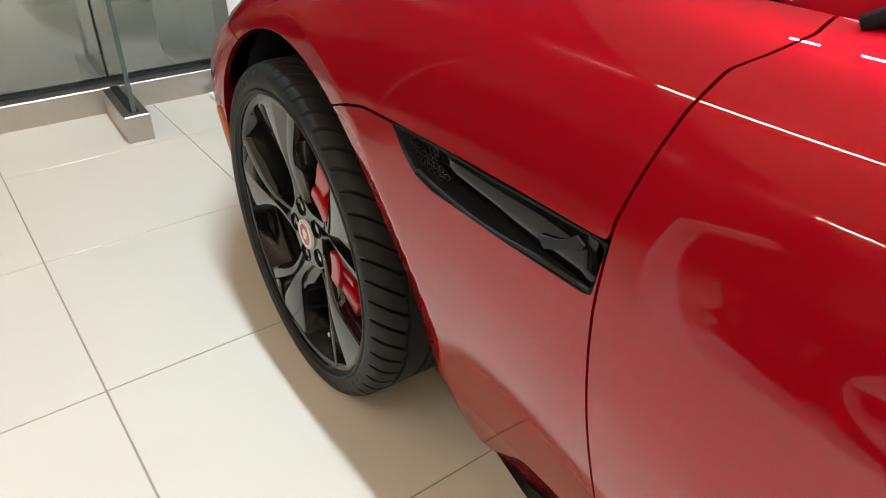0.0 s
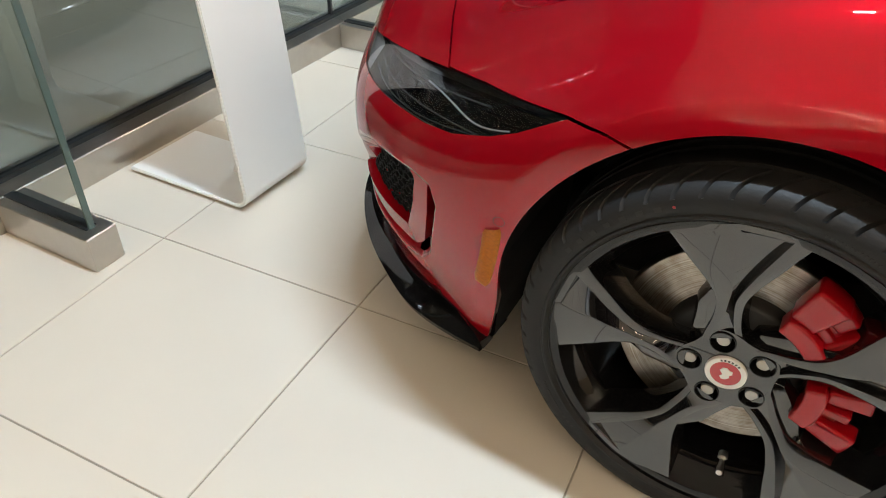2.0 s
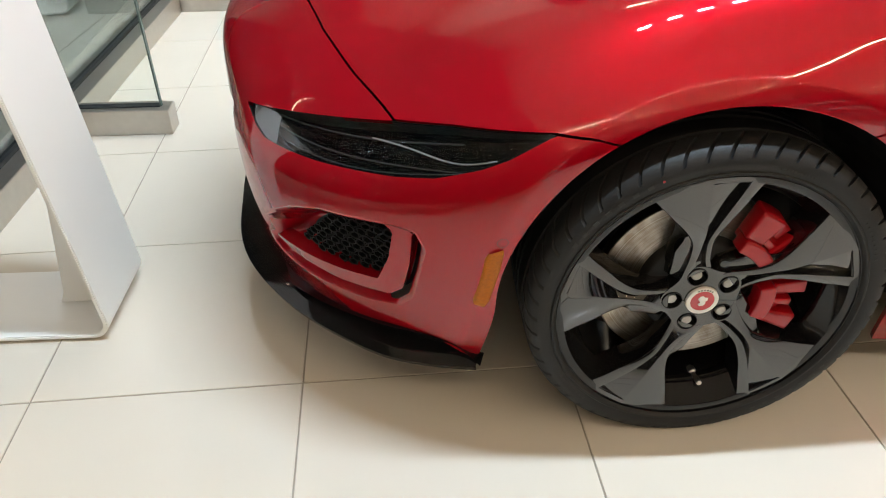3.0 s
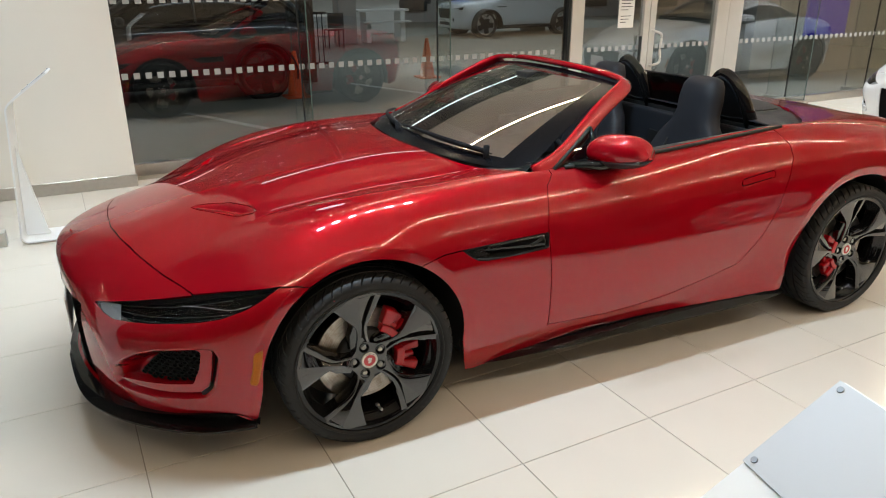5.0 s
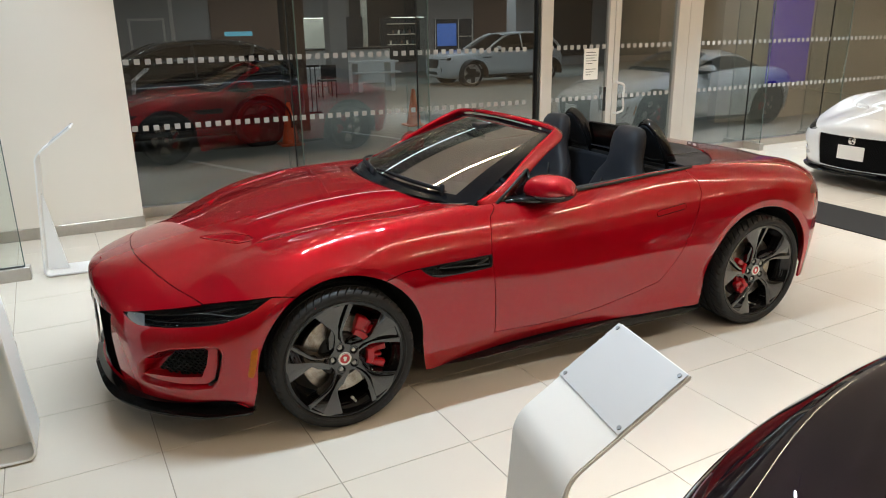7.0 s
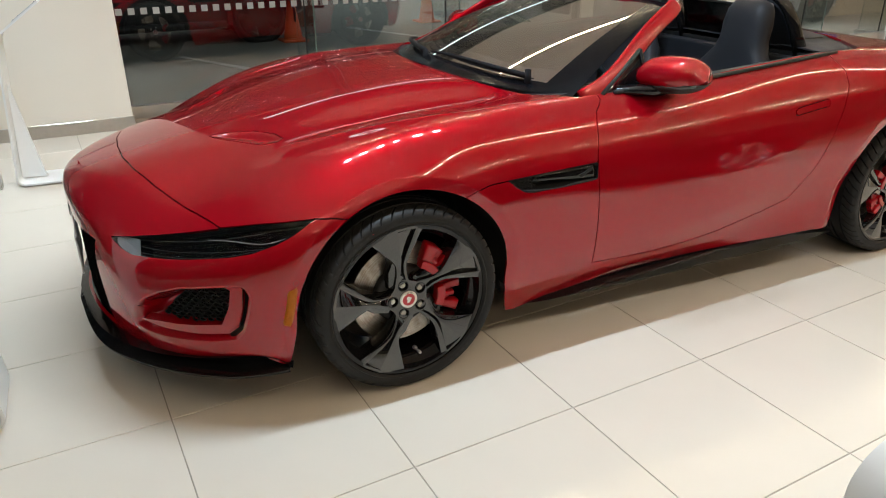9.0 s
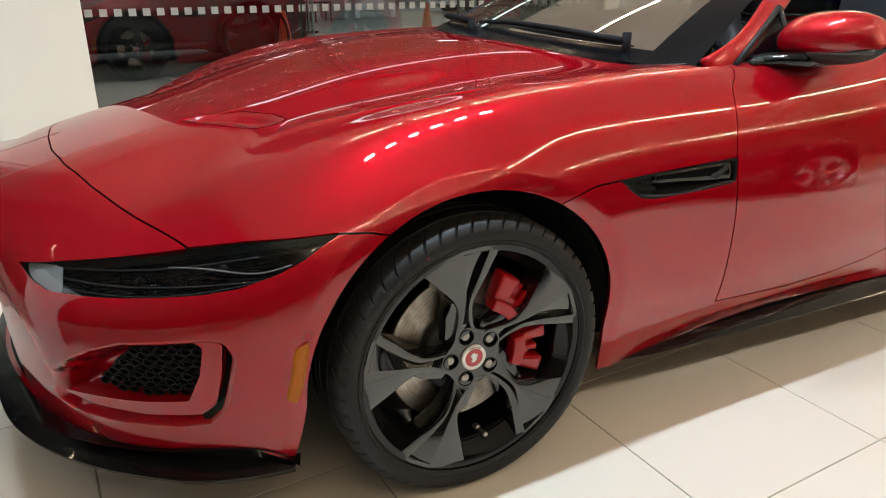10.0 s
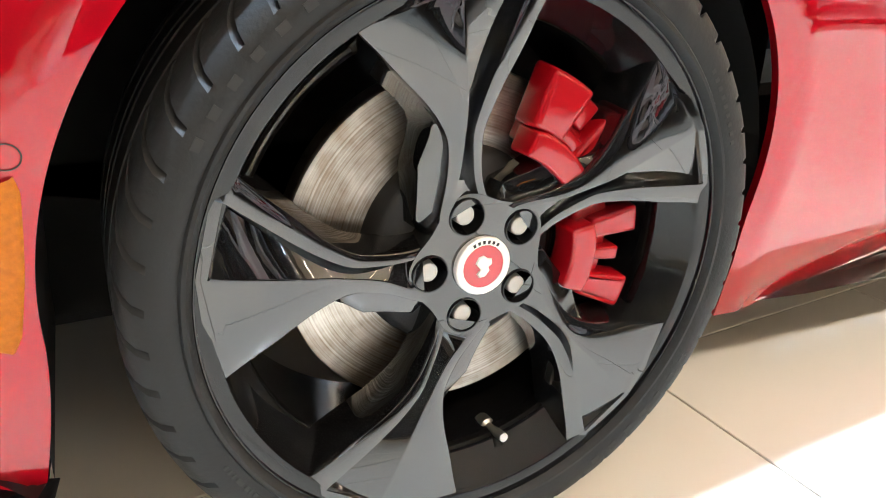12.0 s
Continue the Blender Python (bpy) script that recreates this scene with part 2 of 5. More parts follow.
def spline(t, p, q):
    """A natural cubic spline through the rows p at t, read at q."""
    t, p, q = np.asarray(t, float), np.asarray(p, float), np.asarray(q, float)
    n, h = len(t), np.diff(t)
    a, r = np.eye(n), np.zeros_like(p)
    for i in range(1, n - 1):
        a[i, i - 1], a[i, i], a[i, i + 1] = h[i - 1], 2 * (h[i - 1] + h[i]), h[i]
        r[i] = 6 * ((p[i + 1] - p[i]) / h[i] - (p[i] - p[i - 1]) / h[i - 1])
    m = np.linalg.solve(a, r.reshape(n, -1)).reshape(p.shape)
    k = np.clip(np.searchsorted(t, q) - 1, 0, n - 2)
    shape = (-1,) + (1,) * (p.ndim - 1)
    d, e, hk = (t[k + 1] - q).reshape(shape), (q - t[k]).reshape(shape), h[k].reshape(shape)
    return m[k] * d**3 / (6 * hk) + m[k + 1] * e**3 / (6 * hk) + (p[k] / hk - m[k] * hk / 6) * d + (p[k + 1] / hk - m[k + 1] * hk / 6) * e


def clip(verts, normals, faces, value):
    """The part of a mesh where value (one number a vertex) is above nought, cut cleanly along nought."""
    verts, normals, inside = list(verts), list(normals), value > 0
    made, out = {}, []
    for f in faces:
        k = [inside[i] for i in f]
        if all(k):
            out.append(f)
            continue
        if not any(k):
            continue
        poly = []
        for i, j in zip(f, f[1:] + f[:1]):
            if inside[i]:
                poly.append(i)
            if inside[i] != inside[j]:
                key = (min(i, j), max(i, j))
                if key not in made:
                    a, b = key
                    s = value[a] / (value[a] - value[b])
                    made[key] = len(verts)
                    verts.append(verts[a] + s * (verts[b] - verts[a]))
                    normals.append(normals[a] + s * (normals[b] - normals[a]))
                poly.append(made[key])
        if len(poly) >= 3:
            out.append(tuple(poly))
    used = sorted({i for f in out for i in f})
    at = {i: n for n, i in enumerate(used)}
    return np.array([verts[i] for i in used]).reshape(-1, 3), np.array([normals[i] for i in used]).reshape(-1, 3), [tuple(at[i] for i in f) for f in out]


def rimmed(verts, normals, faces, depth):
    """Turns the open edges of a shell inwards by depth, which gives a panel its folded edge."""
    count = {}
    for f in faces:
        for e in zip(f, f[1:] + f[:1]):
            key = (min(e), max(e))
            count[key] = None if key in count else e
    edges = [e for e in count.values() if e]
    unit = normals / np.maximum(np.linalg.norm(normals, axis=1, keepdims=True), 1e-9)
    verts, unit, faces = list(verts), list(unit), list(faces)
    for i, j in edges:
        n = len(verts)
        side = np.cross(verts[j] - verts[i], unit[i])
        side = side / max(np.linalg.norm(side), 1e-9)
        verts += [verts[i], verts[j], verts[j] - depth * unit[j], verts[i] - depth * unit[i]]
        unit += [side] * 4
        faces.append((n + 1, n, n + 3, n + 2))
    return verts, unit, faces


# ---------------------------------------------------------------- the convertible's skin: lines along the body, from the sill up to the middle of the bonnet
CAR = pose(0, 0.12, 0)
STATION = [0.0, 0.45, 0.80, 1.16, 1.40, 1.60, 1.82, 2.05, 2.42, 3.05, 3.70, 4.22, 4.65, 5.10, 5.85]
LEVEL = [0.0, 0.15, 0.32, 0.50, 0.65, 0.80, 1.00, 1.25, 1.55]
SILL = [(-1.00, 0, .16), (-.915, .415, .16), (-.728, .688, .155), (-.43, .877, .160), (-.2, .91, .16), (0, .92, .16), (.22, .90, .15), (.45, .85, .14),
        (.82, .83, .175), (1.45, .855, .205), (2.1, .905, .20), (2.62, .94, .20), (3.02, .91, .22), (3.25, .70, .28), (3.36, 0, .30)]
LOWER = [(-1.01, 0, .30), (-.932, .438, .30), (-.767, .724, .30), (-.43, .907, .32), (-.2, .93, .33), (0, .935, .33), (.22, .92, .32), (.45, .885, .30),
         (.82, .885, .30), (1.45, .888, .31), (2.1, .894, .34), (2.62, .96, .36), (3.02, .93, .38), (3.28, .72, .42), (3.40, 0, .42)]
WAIST = [(-1.01, 0, .47), (-.945, .45, .47), (-.785, .745, .48), (-.43, .93, .5), (-.2, .945, .5), (0, .95, .5), (.22, .945, .5), (.45, .925, .5),
         (.82, .925, .5), (1.45, .925, .5), (2.1, .925, .52), (2.62, .965, .54), (3.03, .94, .56), (3.29, .73, .58), (3.42, 0, .58)]
FLANK = [(-1.01, 0, .58), (-.94, .44, .575), (-.76, .72, .585), (-.43, .905, .63), (-.2, .94, .685), (0, .945, .72), (.22, .94, .71), (.45, .93, .69),
         (.82, .922, .69), (1.45, .915, .692), (2.1, .918, .70), (2.62, .955, .74), (3.03, .93, .74), (3.29, .72, .72), (3.42, 0, .72)]
SHOULDER = [(-1.015, 0, .64), (-.92, .43, .635), (-.70, .67, .65), (-.43, .83, .705), (-.2, .874, .775), (0, .878, .82), (.22, .884, .84), (.45, .886, .83),
            (.82, .878, .833), (1.45, .872, .842), (2.1, .882, .850), (2.62, .91, .90), (3.02, .88, .88), (3.27, .68, .84), (3.40, 0, .84)]
CROWN = [(-1.01, 0, .67), (-.88, .41, .675), (-.64, .60, .70), (-.43, .71, .765), (-.2, .772, .845), (0, .797, .89), (.22, .802, .915), (.45, .80, .925),
         (.82, .790, .932), (1.45, .794, .953), (2.1, .798, .988), (2.62, .80, .985), (3.0, .74, .955), (3.20, .58, .905), (3.36, 0, .88)]
EDGE = [(-1.0, 0, .685), (-.83, .38, .71), (-.57, .49, .755), (-.4, .55, .80), (-.2, .59, .855), (0, .62, .89), (.22, .64, .92), (.45, .65, .935),
        (.82, .65, .94), (1.45, .66, .97), (2.1, .66, .995), (2.62, .60, .985), (2.95, .56, .965), (3.12, .44, .935), (3.30, 0, .905)]
BULGE = [(-.98, 0, .70), (-.78, .26, .75), (-.50, .31, .81), (-.35, .33, .845), (-.18, .35, .885), (0, .36, .92), (.22, .37, .95), (.45, .38, .965),
         (.82, .38, .96), (1.45, .36, .97), (2.1, .36, .995), (2.62, .34, .985), (2.90, .32, .965), (3.05, .25, .945), (3.24, 0, .92)]
MIDDLE = [(-.95, 0, .715), (-.75, 0, .775), (-.47, 0, .835), (-.33, 0, .865), (-.17, 0, .90), (0, 0, .93), (.22, 0, .96), (.45, 0, .975),
          (.82, 0, .965), (1.45, 0, .975), (2.1, 0, .995), (2.62, 0, .985), (2.87, 0, .965), (3.0, 0, .95), (3.18, 0, .93)]


RIDGE = [(-.36, .538), (-.26, .578), (-.17, .620), (-.075, .648), (.02, .674), (.114, .703), (.214, .726), (.4, .75)]


def skin(stations=260, levels=150):
    """The left half of the body as a smooth net: places, normals, faces."""
    lines = np.array([SILL, LOWER, WAIST, FLANK, SHOULDER, CROWN, EDGE, BULGE, MIDDLE])
    flip = np.array([1, -1, 1])
    s = np.array(STATION)
    ends = np.concatenate([lines[:, 2:0:-1] * flip, lines, lines[:, -2:-4:-1] * flip], axis=1)
    s_all = np.concatenate([-s[2:0:-1], s, 2 * s[-1] - s[-2:-4:-1]])
    v = np.array(LEVEL)
    ends = np.concatenate([ends, ends[-2:-4:-1] * flip], axis=0)
    v_all = np.concatenate([v, 2 * v[-1] - v[-2:-4:-1]])
    front = int(stations * .4)
    u_new, v_new = np.concatenate([np.linspace(0, 1.16, front, endpoint=False), np.linspace(1.16, s[-1], stations - front)]), np.linspace(0, v[-1], levels)
    along = spline(s_all, ends.transpose(1, 0, 2), u_new)
    net = spline(v_all, along.transpose(1, 0, 2), v_new).transpose(1, 0, 2)
    du, dv = np.gradient(net, axis=0), np.gradient(net, axis=1)
    nor = np.cross(du, dv)
    nor /= np.maximum(np.linalg.norm(nor, axis=2, keepdims=True), 1e-9)
    if nor[stations // 2, levels // 3, 1] < 0:
        nor = -nor
    # pressed relief: a bonnet ridge behind each vent, and edges that roll in round the wheel arches
    x, w, z = net[..., 0], net[..., 1], net[..., 2]
    d = np.interp(x, *np.array(RIDGE).T) - w
    rise = .0095 * np.where(d > 0, np.exp(-d / .13), np.exp(d / .045))
    rise *= np.clip((x + .385) / .10, 0, 1) * np.clip((.34 - x) / .22, 0, 1) * (z > .70) * (w > .1)
    for cx, r in ((.007, .402), (2.622, .405)):
        g = arch_gap(x, z, cx, r, .42)
        rise -= np.where((w > .5) & (z < .80), .010 * np.clip(1 - g / .040, 0, 1.3), 0)
    # the sill folds inwards below a crease
    rise -= np.where((w > .5) & (x > .30) & (x < 2.25), .10 * np.clip(.252 - z, 0, .12), 0)
    net = net + nor * rise[..., None]
    du, dv = np.gradient(net, axis=0), np.gradient(net, axis=1)
    again = np.cross(du, dv)
    again /= np.maximum(np.linalg.norm(again, axis=2, keepdims=True), 1e-9)
    nor = again * np.where((again * nor).sum(2, keepdims=True) < 0, -1, 1)
    faces = [(i * levels + j, (i + 1) * levels + j, (i + 1) * levels + j + 1, i * levels + j + 1) for i in range(stations - 1) for j in range(levels - 1)]
    a, b, c = (net.reshape(-1, 3)[k] for k in faces[(stations // 2) * (levels - 1) + levels // 3][:3])
    if np.cross(b - a, c - a)[1] < 0:
        faces = [tuple(reversed(f)) for f in faces]
    return net.reshape(-1, 3), nor.reshape(-1, 3), faces


def arch_gap(x, z, cx, r, drop):
    """Above nought outside a wheel arch: a circle that runs out towards the ground."""
    dz = np.minimum(z - 0.343, 0)
    return np.hypot(x - cx, np.maximum(z - 0.343, 0)) - r - drop * (-dz) ** 1.5


def band(x, knots):
    a = np.array(knots)
    return np.interp(x, a[:, 0], a[:, 1])


def inside(x, z, outline):
    """Distance into a closed outline: above nought within it."""
    p = np.array(outline)
    best, odd = np.full(len(x), 9.0), np.zeros(len(x), bool)
    for (ax, az), (bx, bz) in zip(p, np.roll(p, -1, axis=0)):
        ex, ez = bx - ax, bz - az
        s = np.clip(((x - ax) * ex + (z - az) * ez) / (ex * ex + ez * ez), 0, 1)
        best = np.minimum(best, np.hypot(x - ax - s * ex, z - az - s * ez))
        crossing = (az > z) != (bz > z)
        odd ^= crossing & (x < ax + (z - az) / (ez if ez else 1e-9) * ex)
    return np.where(odd, best, -best)


INTAKE = [(-.872, .335), (-.862, .395), (-.835, .440), (-.790, .478), (-.729, .503), (-.588, .515), (-.540, .508), (-.524, .470), (-.535, .410), (-.552, .335), (-.580, .302), (-.645, .292), (-.753, .290), (-.835, .295), (-.866, .308)]
VANE = [(-.607, .511), (-.551, .501), (-.557, .430), (-.573, .352), (-.600, .326), (-.700, .320), (-.800, .330), (-.864, .345), (-.800, .354), (-.700, .356), (-.622, .363), (-.597, .430), (-.587, .493)]
MESH = [(-.785, .388), (-.765, .432), (-.728, .472), (-.690, .498), (-.602, .504), (-.587, .493), (-.597, .430), (-.622, .362), (-.700, .356), (-.757, .366)]
VENT = [(.383, .7195), (.445, .722), (.600, .722), (.776, .727), (.772, .664), (.640, .659), (.490, .660), (.450, .668), (.415, .690)]
SCOOP = [(-.494, .240), (-.470, .236), (-.430, .260), (-.352, .330), (-.294, .430), (-.281, .490), (-.300, .502), (-.352, .470), (-.415, .370), (-.472, .287)]
HANDLE = [(1.835, .775), (2.035, .797), (2.040, .815), (2.030, .826), (1.850, .806), (1.832, .795)]
TAIL_LAMP = [(3.02, .826), (3.10, .846), (3.6, .846), (3.6, .770), (3.10, .770), (3.0, .785)]


def panels(stations=260, levels=150):
    """Every panel of the left side, cut from the one skin: name -> places, normals, faces."""
    verts, normals, faces = skin(stations, levels)
    for cx, r, drop in ((.007, 0.402, 0.42), (2.622, 0.405, 0.42)):
        x, w, z = verts.T
        verts, normals, faces = clip(verts, normals, faces, np.where(w > 0.45, arch_gap(x, z, cx, r, drop), 1.0))
    x, w, z = verts.T
    wind = 0.455 + 0.31 * (np.abs(w) / 0.775) ** 2.6
    cockpit = np.minimum.reduce([x - wind, 2.30 + 0.50 * np.maximum(0, 1 - (w / .78) ** 2) - x, 0.770 - w, z - 0.86])
    verts, normals, faces = clip(verts, normals, faces, -cockpit)
    x, w, z = verts.T
    lamp_up = band(x, [(-1.1, .600), (-.885, .606), (-.80, .624), (-.68, .645), (-.58, .664), (-.473, .681), (-.38, .690), (-.308, .697), (-.25, .695), (-.195, .681), (.0, .60)])
    lamp_low = band(x, [(-1.1, .60), (-.885, .600), (-.865, .583), (-.84, .575), (-.72, .583), (-.574, .597), (-.506, .608), (-.43, .632), (-.384, .652), (-.335, .680), (-.300, .699)])
    lamp = np.minimum.reduce([lamp_up - z, z - lamp_low, x + .887, -.300 - x])
    brow = x - band(w, [(0, -.803), (.15, -.797), (.294, -.770), (.441, -.724), (.613, -.650), (.755, -.581), (.80, -.56), (.95, -.50)])
    wing_top = band(x, [(0.0, .60), (.206, .686), (.260, .706), (.309, .7175), (.385, .7195), (.78, .727), (.9, .727)])
    top = np.where(x < 0, z - lamp_up, z - wing_top)
    door_front = x - band(z, [(.15, .818), (.30, .812), (.5, .792), (.65, .779), (.75, .776), (.80, .785), (.86, .797), (.895, .810), (.912, .834), (.93, .855)])
    door_low = z - band(x, [(.8, .297), (1.12, .284), (1.3, .292), (1.474, .308), (1.73, .353), (1.88, .390), (1.95, .45)])
    door_rear = band(z, [(.36, 1.84), (.39, 1.88), (.516, 1.977), (.662, 2.064), (.778, 2.12), (.874, 2.158), (.93, 2.155), (.97, 2.12), (1.1, 2.0)]) - x
    bonnet = np.minimum.reduce([brow, top, -door_front])
    scoop, vent, intake = inside(x, w, SCOOP), inside(x, z, VENT), inside(x, z, INTAKE)
    vent, intake = np.where(w > .5, vent, -1), np.where((w > .4) & (x < 0), intake, -1)
    slot = np.where((w > .4) & (x < 0), np.minimum.reduce([inside(x, z, INTAKE) - .011, -inside(x, z, VANE) - .001, .486 - z, x + .604]), -1)
    grille = np.minimum.reduce([.455 - w - .10 * (.60 - z), z - .225, .575 - z, -.7 - x])
    skirt_line = z - band(x, [(-1.1, .215), (-.854, .207), (-.713, .215), (-.591, .229), (-.511, .228), (-.46, .195), (-.42, .165), (0, .1)])
    handle = np.where(w > .5, inside(x, z, HANDLE), -1)
    tail_lamp = inside(x, z, TAIL_LAMP)
    door = np.minimum.reduce([door_front, door_rear, door_low])
    gap = 0.0020
    fields = {
        "bonnet": np.minimum(bonnet, -scoop) - gap,
        "front_bumper": np.minimum.reduce([-bonnet - gap, -x, -lamp, -intake, -grille, skirt_line]),
        "front_wing": np.minimum.reduce([-top - gap, -door_front - gap, x, -vent]),
        "door": np.minimum(door, -handle) - gap,
        "sill": np.minimum.reduce([door_front + gap, np.maximum(-door_low - gap, -door_rear - gap), 2.10 - x, .60 - z]),
        "rear_quarter": np.minimum.reduce([-door_rear - gap, np.maximum(x - 2.10, z - .60), -tail_lamp]),
    }
    out = {k: clip(verts, normals, faces, f) for k, f in fields.items()}
    cut = {"lens": lamp, "handle": handle - .0015, "tail_lamp": tail_lamp, "vent": vent, "scoop": scoop - gap,
           "intake": np.minimum(intake, -slot), "slot": slot, "vane": np.where((w > .4) & (x < 0), np.minimum(inside(x, z, VANE), -inside(x, z, MESH)), -1),
           "mesh": np.where((w > .4) & (x < 0), inside(x, z, MESH), -1), "grille": grille + .01}
    out.update({k: clip(verts, normals, faces, f) for k, f in cut.items()})
    return out


def mirrored(verts, normals, faces):
    f = np.array([1, -1, 1])
    return np.array(verts) * f, np.array(normals) * f, [tuple(reversed(q)) for q in faces]


def lathe(profile, segments=96, start=0.0, sweep=360.0, closed=False):
    """Rings round the wheel's axle from rows of (outwards, radius); the axle is y, and outwards is -y."""
    bm = bmesh.new()
    rings, full = [], abs(sweep) >= 360
    for k in range(segments if full else segments + 1):
        a = radians(start + sweep * k / segments)
        rings.append([bm.verts.new((r * math.cos(a), -d, r * math.sin(a))) for d, r in profile])
    n = len(profile)
    for k in range(segments):
        p, q = rings[k], rings[(k + 1) % len(rings)]
        for i in range(n if closed else n - 1):
            bm.faces.new((p[i], p[(i + 1) % n], q[(i + 1) % n], q[i]))
    if closed and not full:
        bm.faces.new(rings[0]), bm.faces.new(rings[-1][::-1])
    bmesh.ops.recalc_face_normals(bm, faces=bm.faces[:])
    return bm


def polar(r, deg, d):
    return Vector((r * math.cos(radians(deg)), -d, r * math.sin(radians(deg))))


def tyre_bm():
    """A low-profile tyre with round grooves, and slanted cuts across its shoulders."""
    outer = [(-0.004, .2835), (.004, .286), (.0085, .291), (.0085, .2945), (.0060, .2965), (.0085, .303), (.0095, .312), (.0080, .3215), (.0030, .3305), (-.0050, .3370), (-.0150, .3410), (-.0270, .3425)]
    tread = [(-.050, .343), (-.0505, .336), (-.0595, .336), (-.060, .343), (-.100, .3435), (-.1005, .336), (-.1115, .336), (-.112, .3435)]
    half = outer + tread
    prof = half + [(-.240 - d, r) for d, r in reversed(half)]
    bm, rings, step = bmesh.new(), [], 540
    for k in range(step):
        ring = []
        for i, (d, r) in enumerate(prof):
            side = 1 if i < len(prof) / 2 else -1
            depth = abs(d + 0.12)
            lean = max(0.0, depth - 0.065) * 130 * side
            a = k * 360 / step + lean
            cut = (k % 10 == 0) and 0.069 < depth < 0.1245 and r > .325
            ring.append(bm.verts.new(polar(r - (0.0100 if cut else 0), a, d)))
        rings.append(ring)
    for k in range(step):
        p, q = rings[k], rings[(k + 1) % step]
        for i in range(len(prof) - 1):
            bm.faces.new((p[i], p[i + 1], q[i + 1], q[i]))
    bmesh.ops.recalc_face_normals(bm, faces=bm.faces[:])
    return bm


def sidewall_marks_bm():
    """Low raised bars on the sidewall where the maker's marks are."""
    bm = bmesh.new()
    for first, count, size in ((118, 7, 5.0), (-62, 7, 5.0), (20, 9, 2.1), (-150, 8, 2.2), (66, 12, 1.2), (206, 12, 1.2)):
        for k in range(count):
            a0 = first + k * size
            r0, r1 = (.3065, .3140) if size > 3 else (.3035, .3080)
            vs = [bm.verts.new(polar(r, a, d)) for r, d in ((r0, .0090), (r1, .0094)) for a in (a0, a0 + size * 0.40)]
            top = [bm.verts.new(v.co + Vector((0, -0.0008, 0))) for v in vs]
            bm.faces.new((top[0], top[1], top[3], top[2]))
            for i, j in ((0, 1), (1, 3), (3, 2), (2, 0)):
                bm.faces.new((vs[i], vs[j], top[j], top[i]))
    bmesh.ops.recalc_face_normals(bm, faces=bm.faces[:])
    return bm


def spoke_bm():
    """One blade: a broad face, a crease, a pocket that falls from the crease to a step, and a narrow face beyond; narrow at the neck, split round the bolt."""
    # radius, angles of the first edge, crease, step and last edge, depth of the face, depth of the pocket
    rows = [
        (.2825, 121.0, 98.6, 84.4, 78.6, -.0010, 0), (.2730, 120.2, 98.6, 84.6, 79.0, -.0010, 0), (.2700, 119.6, 98.6, 84.8, 79.3, -.0012, .0105),
        (.2450, 117.8, 98.9, 86.6, 81.2, -.0020, .0130), (.2150, 115.4, 99.3, 89.3, 83.6, -.0036, .0130), (.1850, 112.0, 99.8, 92.6, 87.2, -.0062, .0120),
        (.1600, 109.4, 100.2, 95.6, 90.2, -.0100, .0110), (.1400, 108.6, 101.6, 97.6, 92.2, -.0140, .0100), (.1180, 111.0, 104.0, 97.8, 92.2, -.0182, .0090),
        (.0950, 117.5, 110.0, 97.2, 90.6, -.0220, .0080), (.0780, 127.5, 118.5, 94.8, 87.0, -.0244, .0060), (.0660, 137.0, 125.0, 91.5, 82.0, -.0255, .0030)]
    low = np.array(rows[2:][::-1])
    fine = np.concatenate([np.linspace(.066, .16, 16), np.linspace(.168, .270, 14)])
    rows = rows[:2] + [tuple(q) for q in np.column_stack([fine, spline(low[:, 0], low[:, 1:], fine)])][::-1]
    bm, grid = bmesh.new(), []
    for r, first, crease, step, last, face, pocket in rows:
        e = math.degrees(.0016 / r)
        pad = .0015 + .027 * np.interp(r, (.066, .085, .130, .150, .165), (.15, 1, 1, .35, 0))
        cols = ((first + math.degrees((pad + .008) / r), -.064), (first + math.degrees(pad / r), face - .016), (first + math.degrees(.0012 / r), face - .012), (first, face - .005 * min(1, (r - .06) / .12)), (crease, face), (step + e, face - .0015 - max(0, pocket)), (step, face - .0015), (last, face - .0045), (last - math.degrees(.006 / r), -.064))
        grid.append([bm.verts.new(polar(r, a, d)) for a, d in cols])
    for p, q in zip(grid, grid[1:]):
        for i in range(len(p) - 1):
            bm.faces.new((p[i], q[i], q[i + 1], p[i + 1]))
    along = [bm.edges.get((p[i], q[i])) for p, q in zip(grid[2:], grid[3:]) for i in (1, 3, 4, 6, 7)]
    bmesh.ops.recalc_face_normals(bm, faces=bm.faces[:])
    if sum(f.normal.y for f in bm.faces) > 0:
        bmesh.ops.reverse_faces(bm, faces=bm.faces[:])
    bmesh.ops.bevel(bm, geom=along, offset=0.0016, segments=2, affect="EDGES", profile=0.5)
    return bm


def hub_bm():
    """The hub's plate with five round wells for the bolts, cut through."""
    n, m = 120, 40
    verts, faces = [np.array((0, .026, 0.0))], []
    for j in range(1, m + 1):
        for k in range(n):
            a, r = 2 * math.pi * k / n, 0.080 * j / m
            r *= 1 - 0.14 * (j / m) * (1 - math.cos(5 * (a - radians(108)))) / 2
            verts.append(np.array((r * math.cos(a), .026 + 0.05 * max(0, r - .068), r * math.sin(a))))
    for k in range(n):
        faces.append((0, 1 + k, 1 + (k + 1) % n))
        for j in range(m - 1):
            a, b = 1 + j * n, 1 + (j + 1) * n
            faces.append((a + k, b + k, b + (k + 1) % n, a + (k + 1) % n))
    verts = np.array(verts)
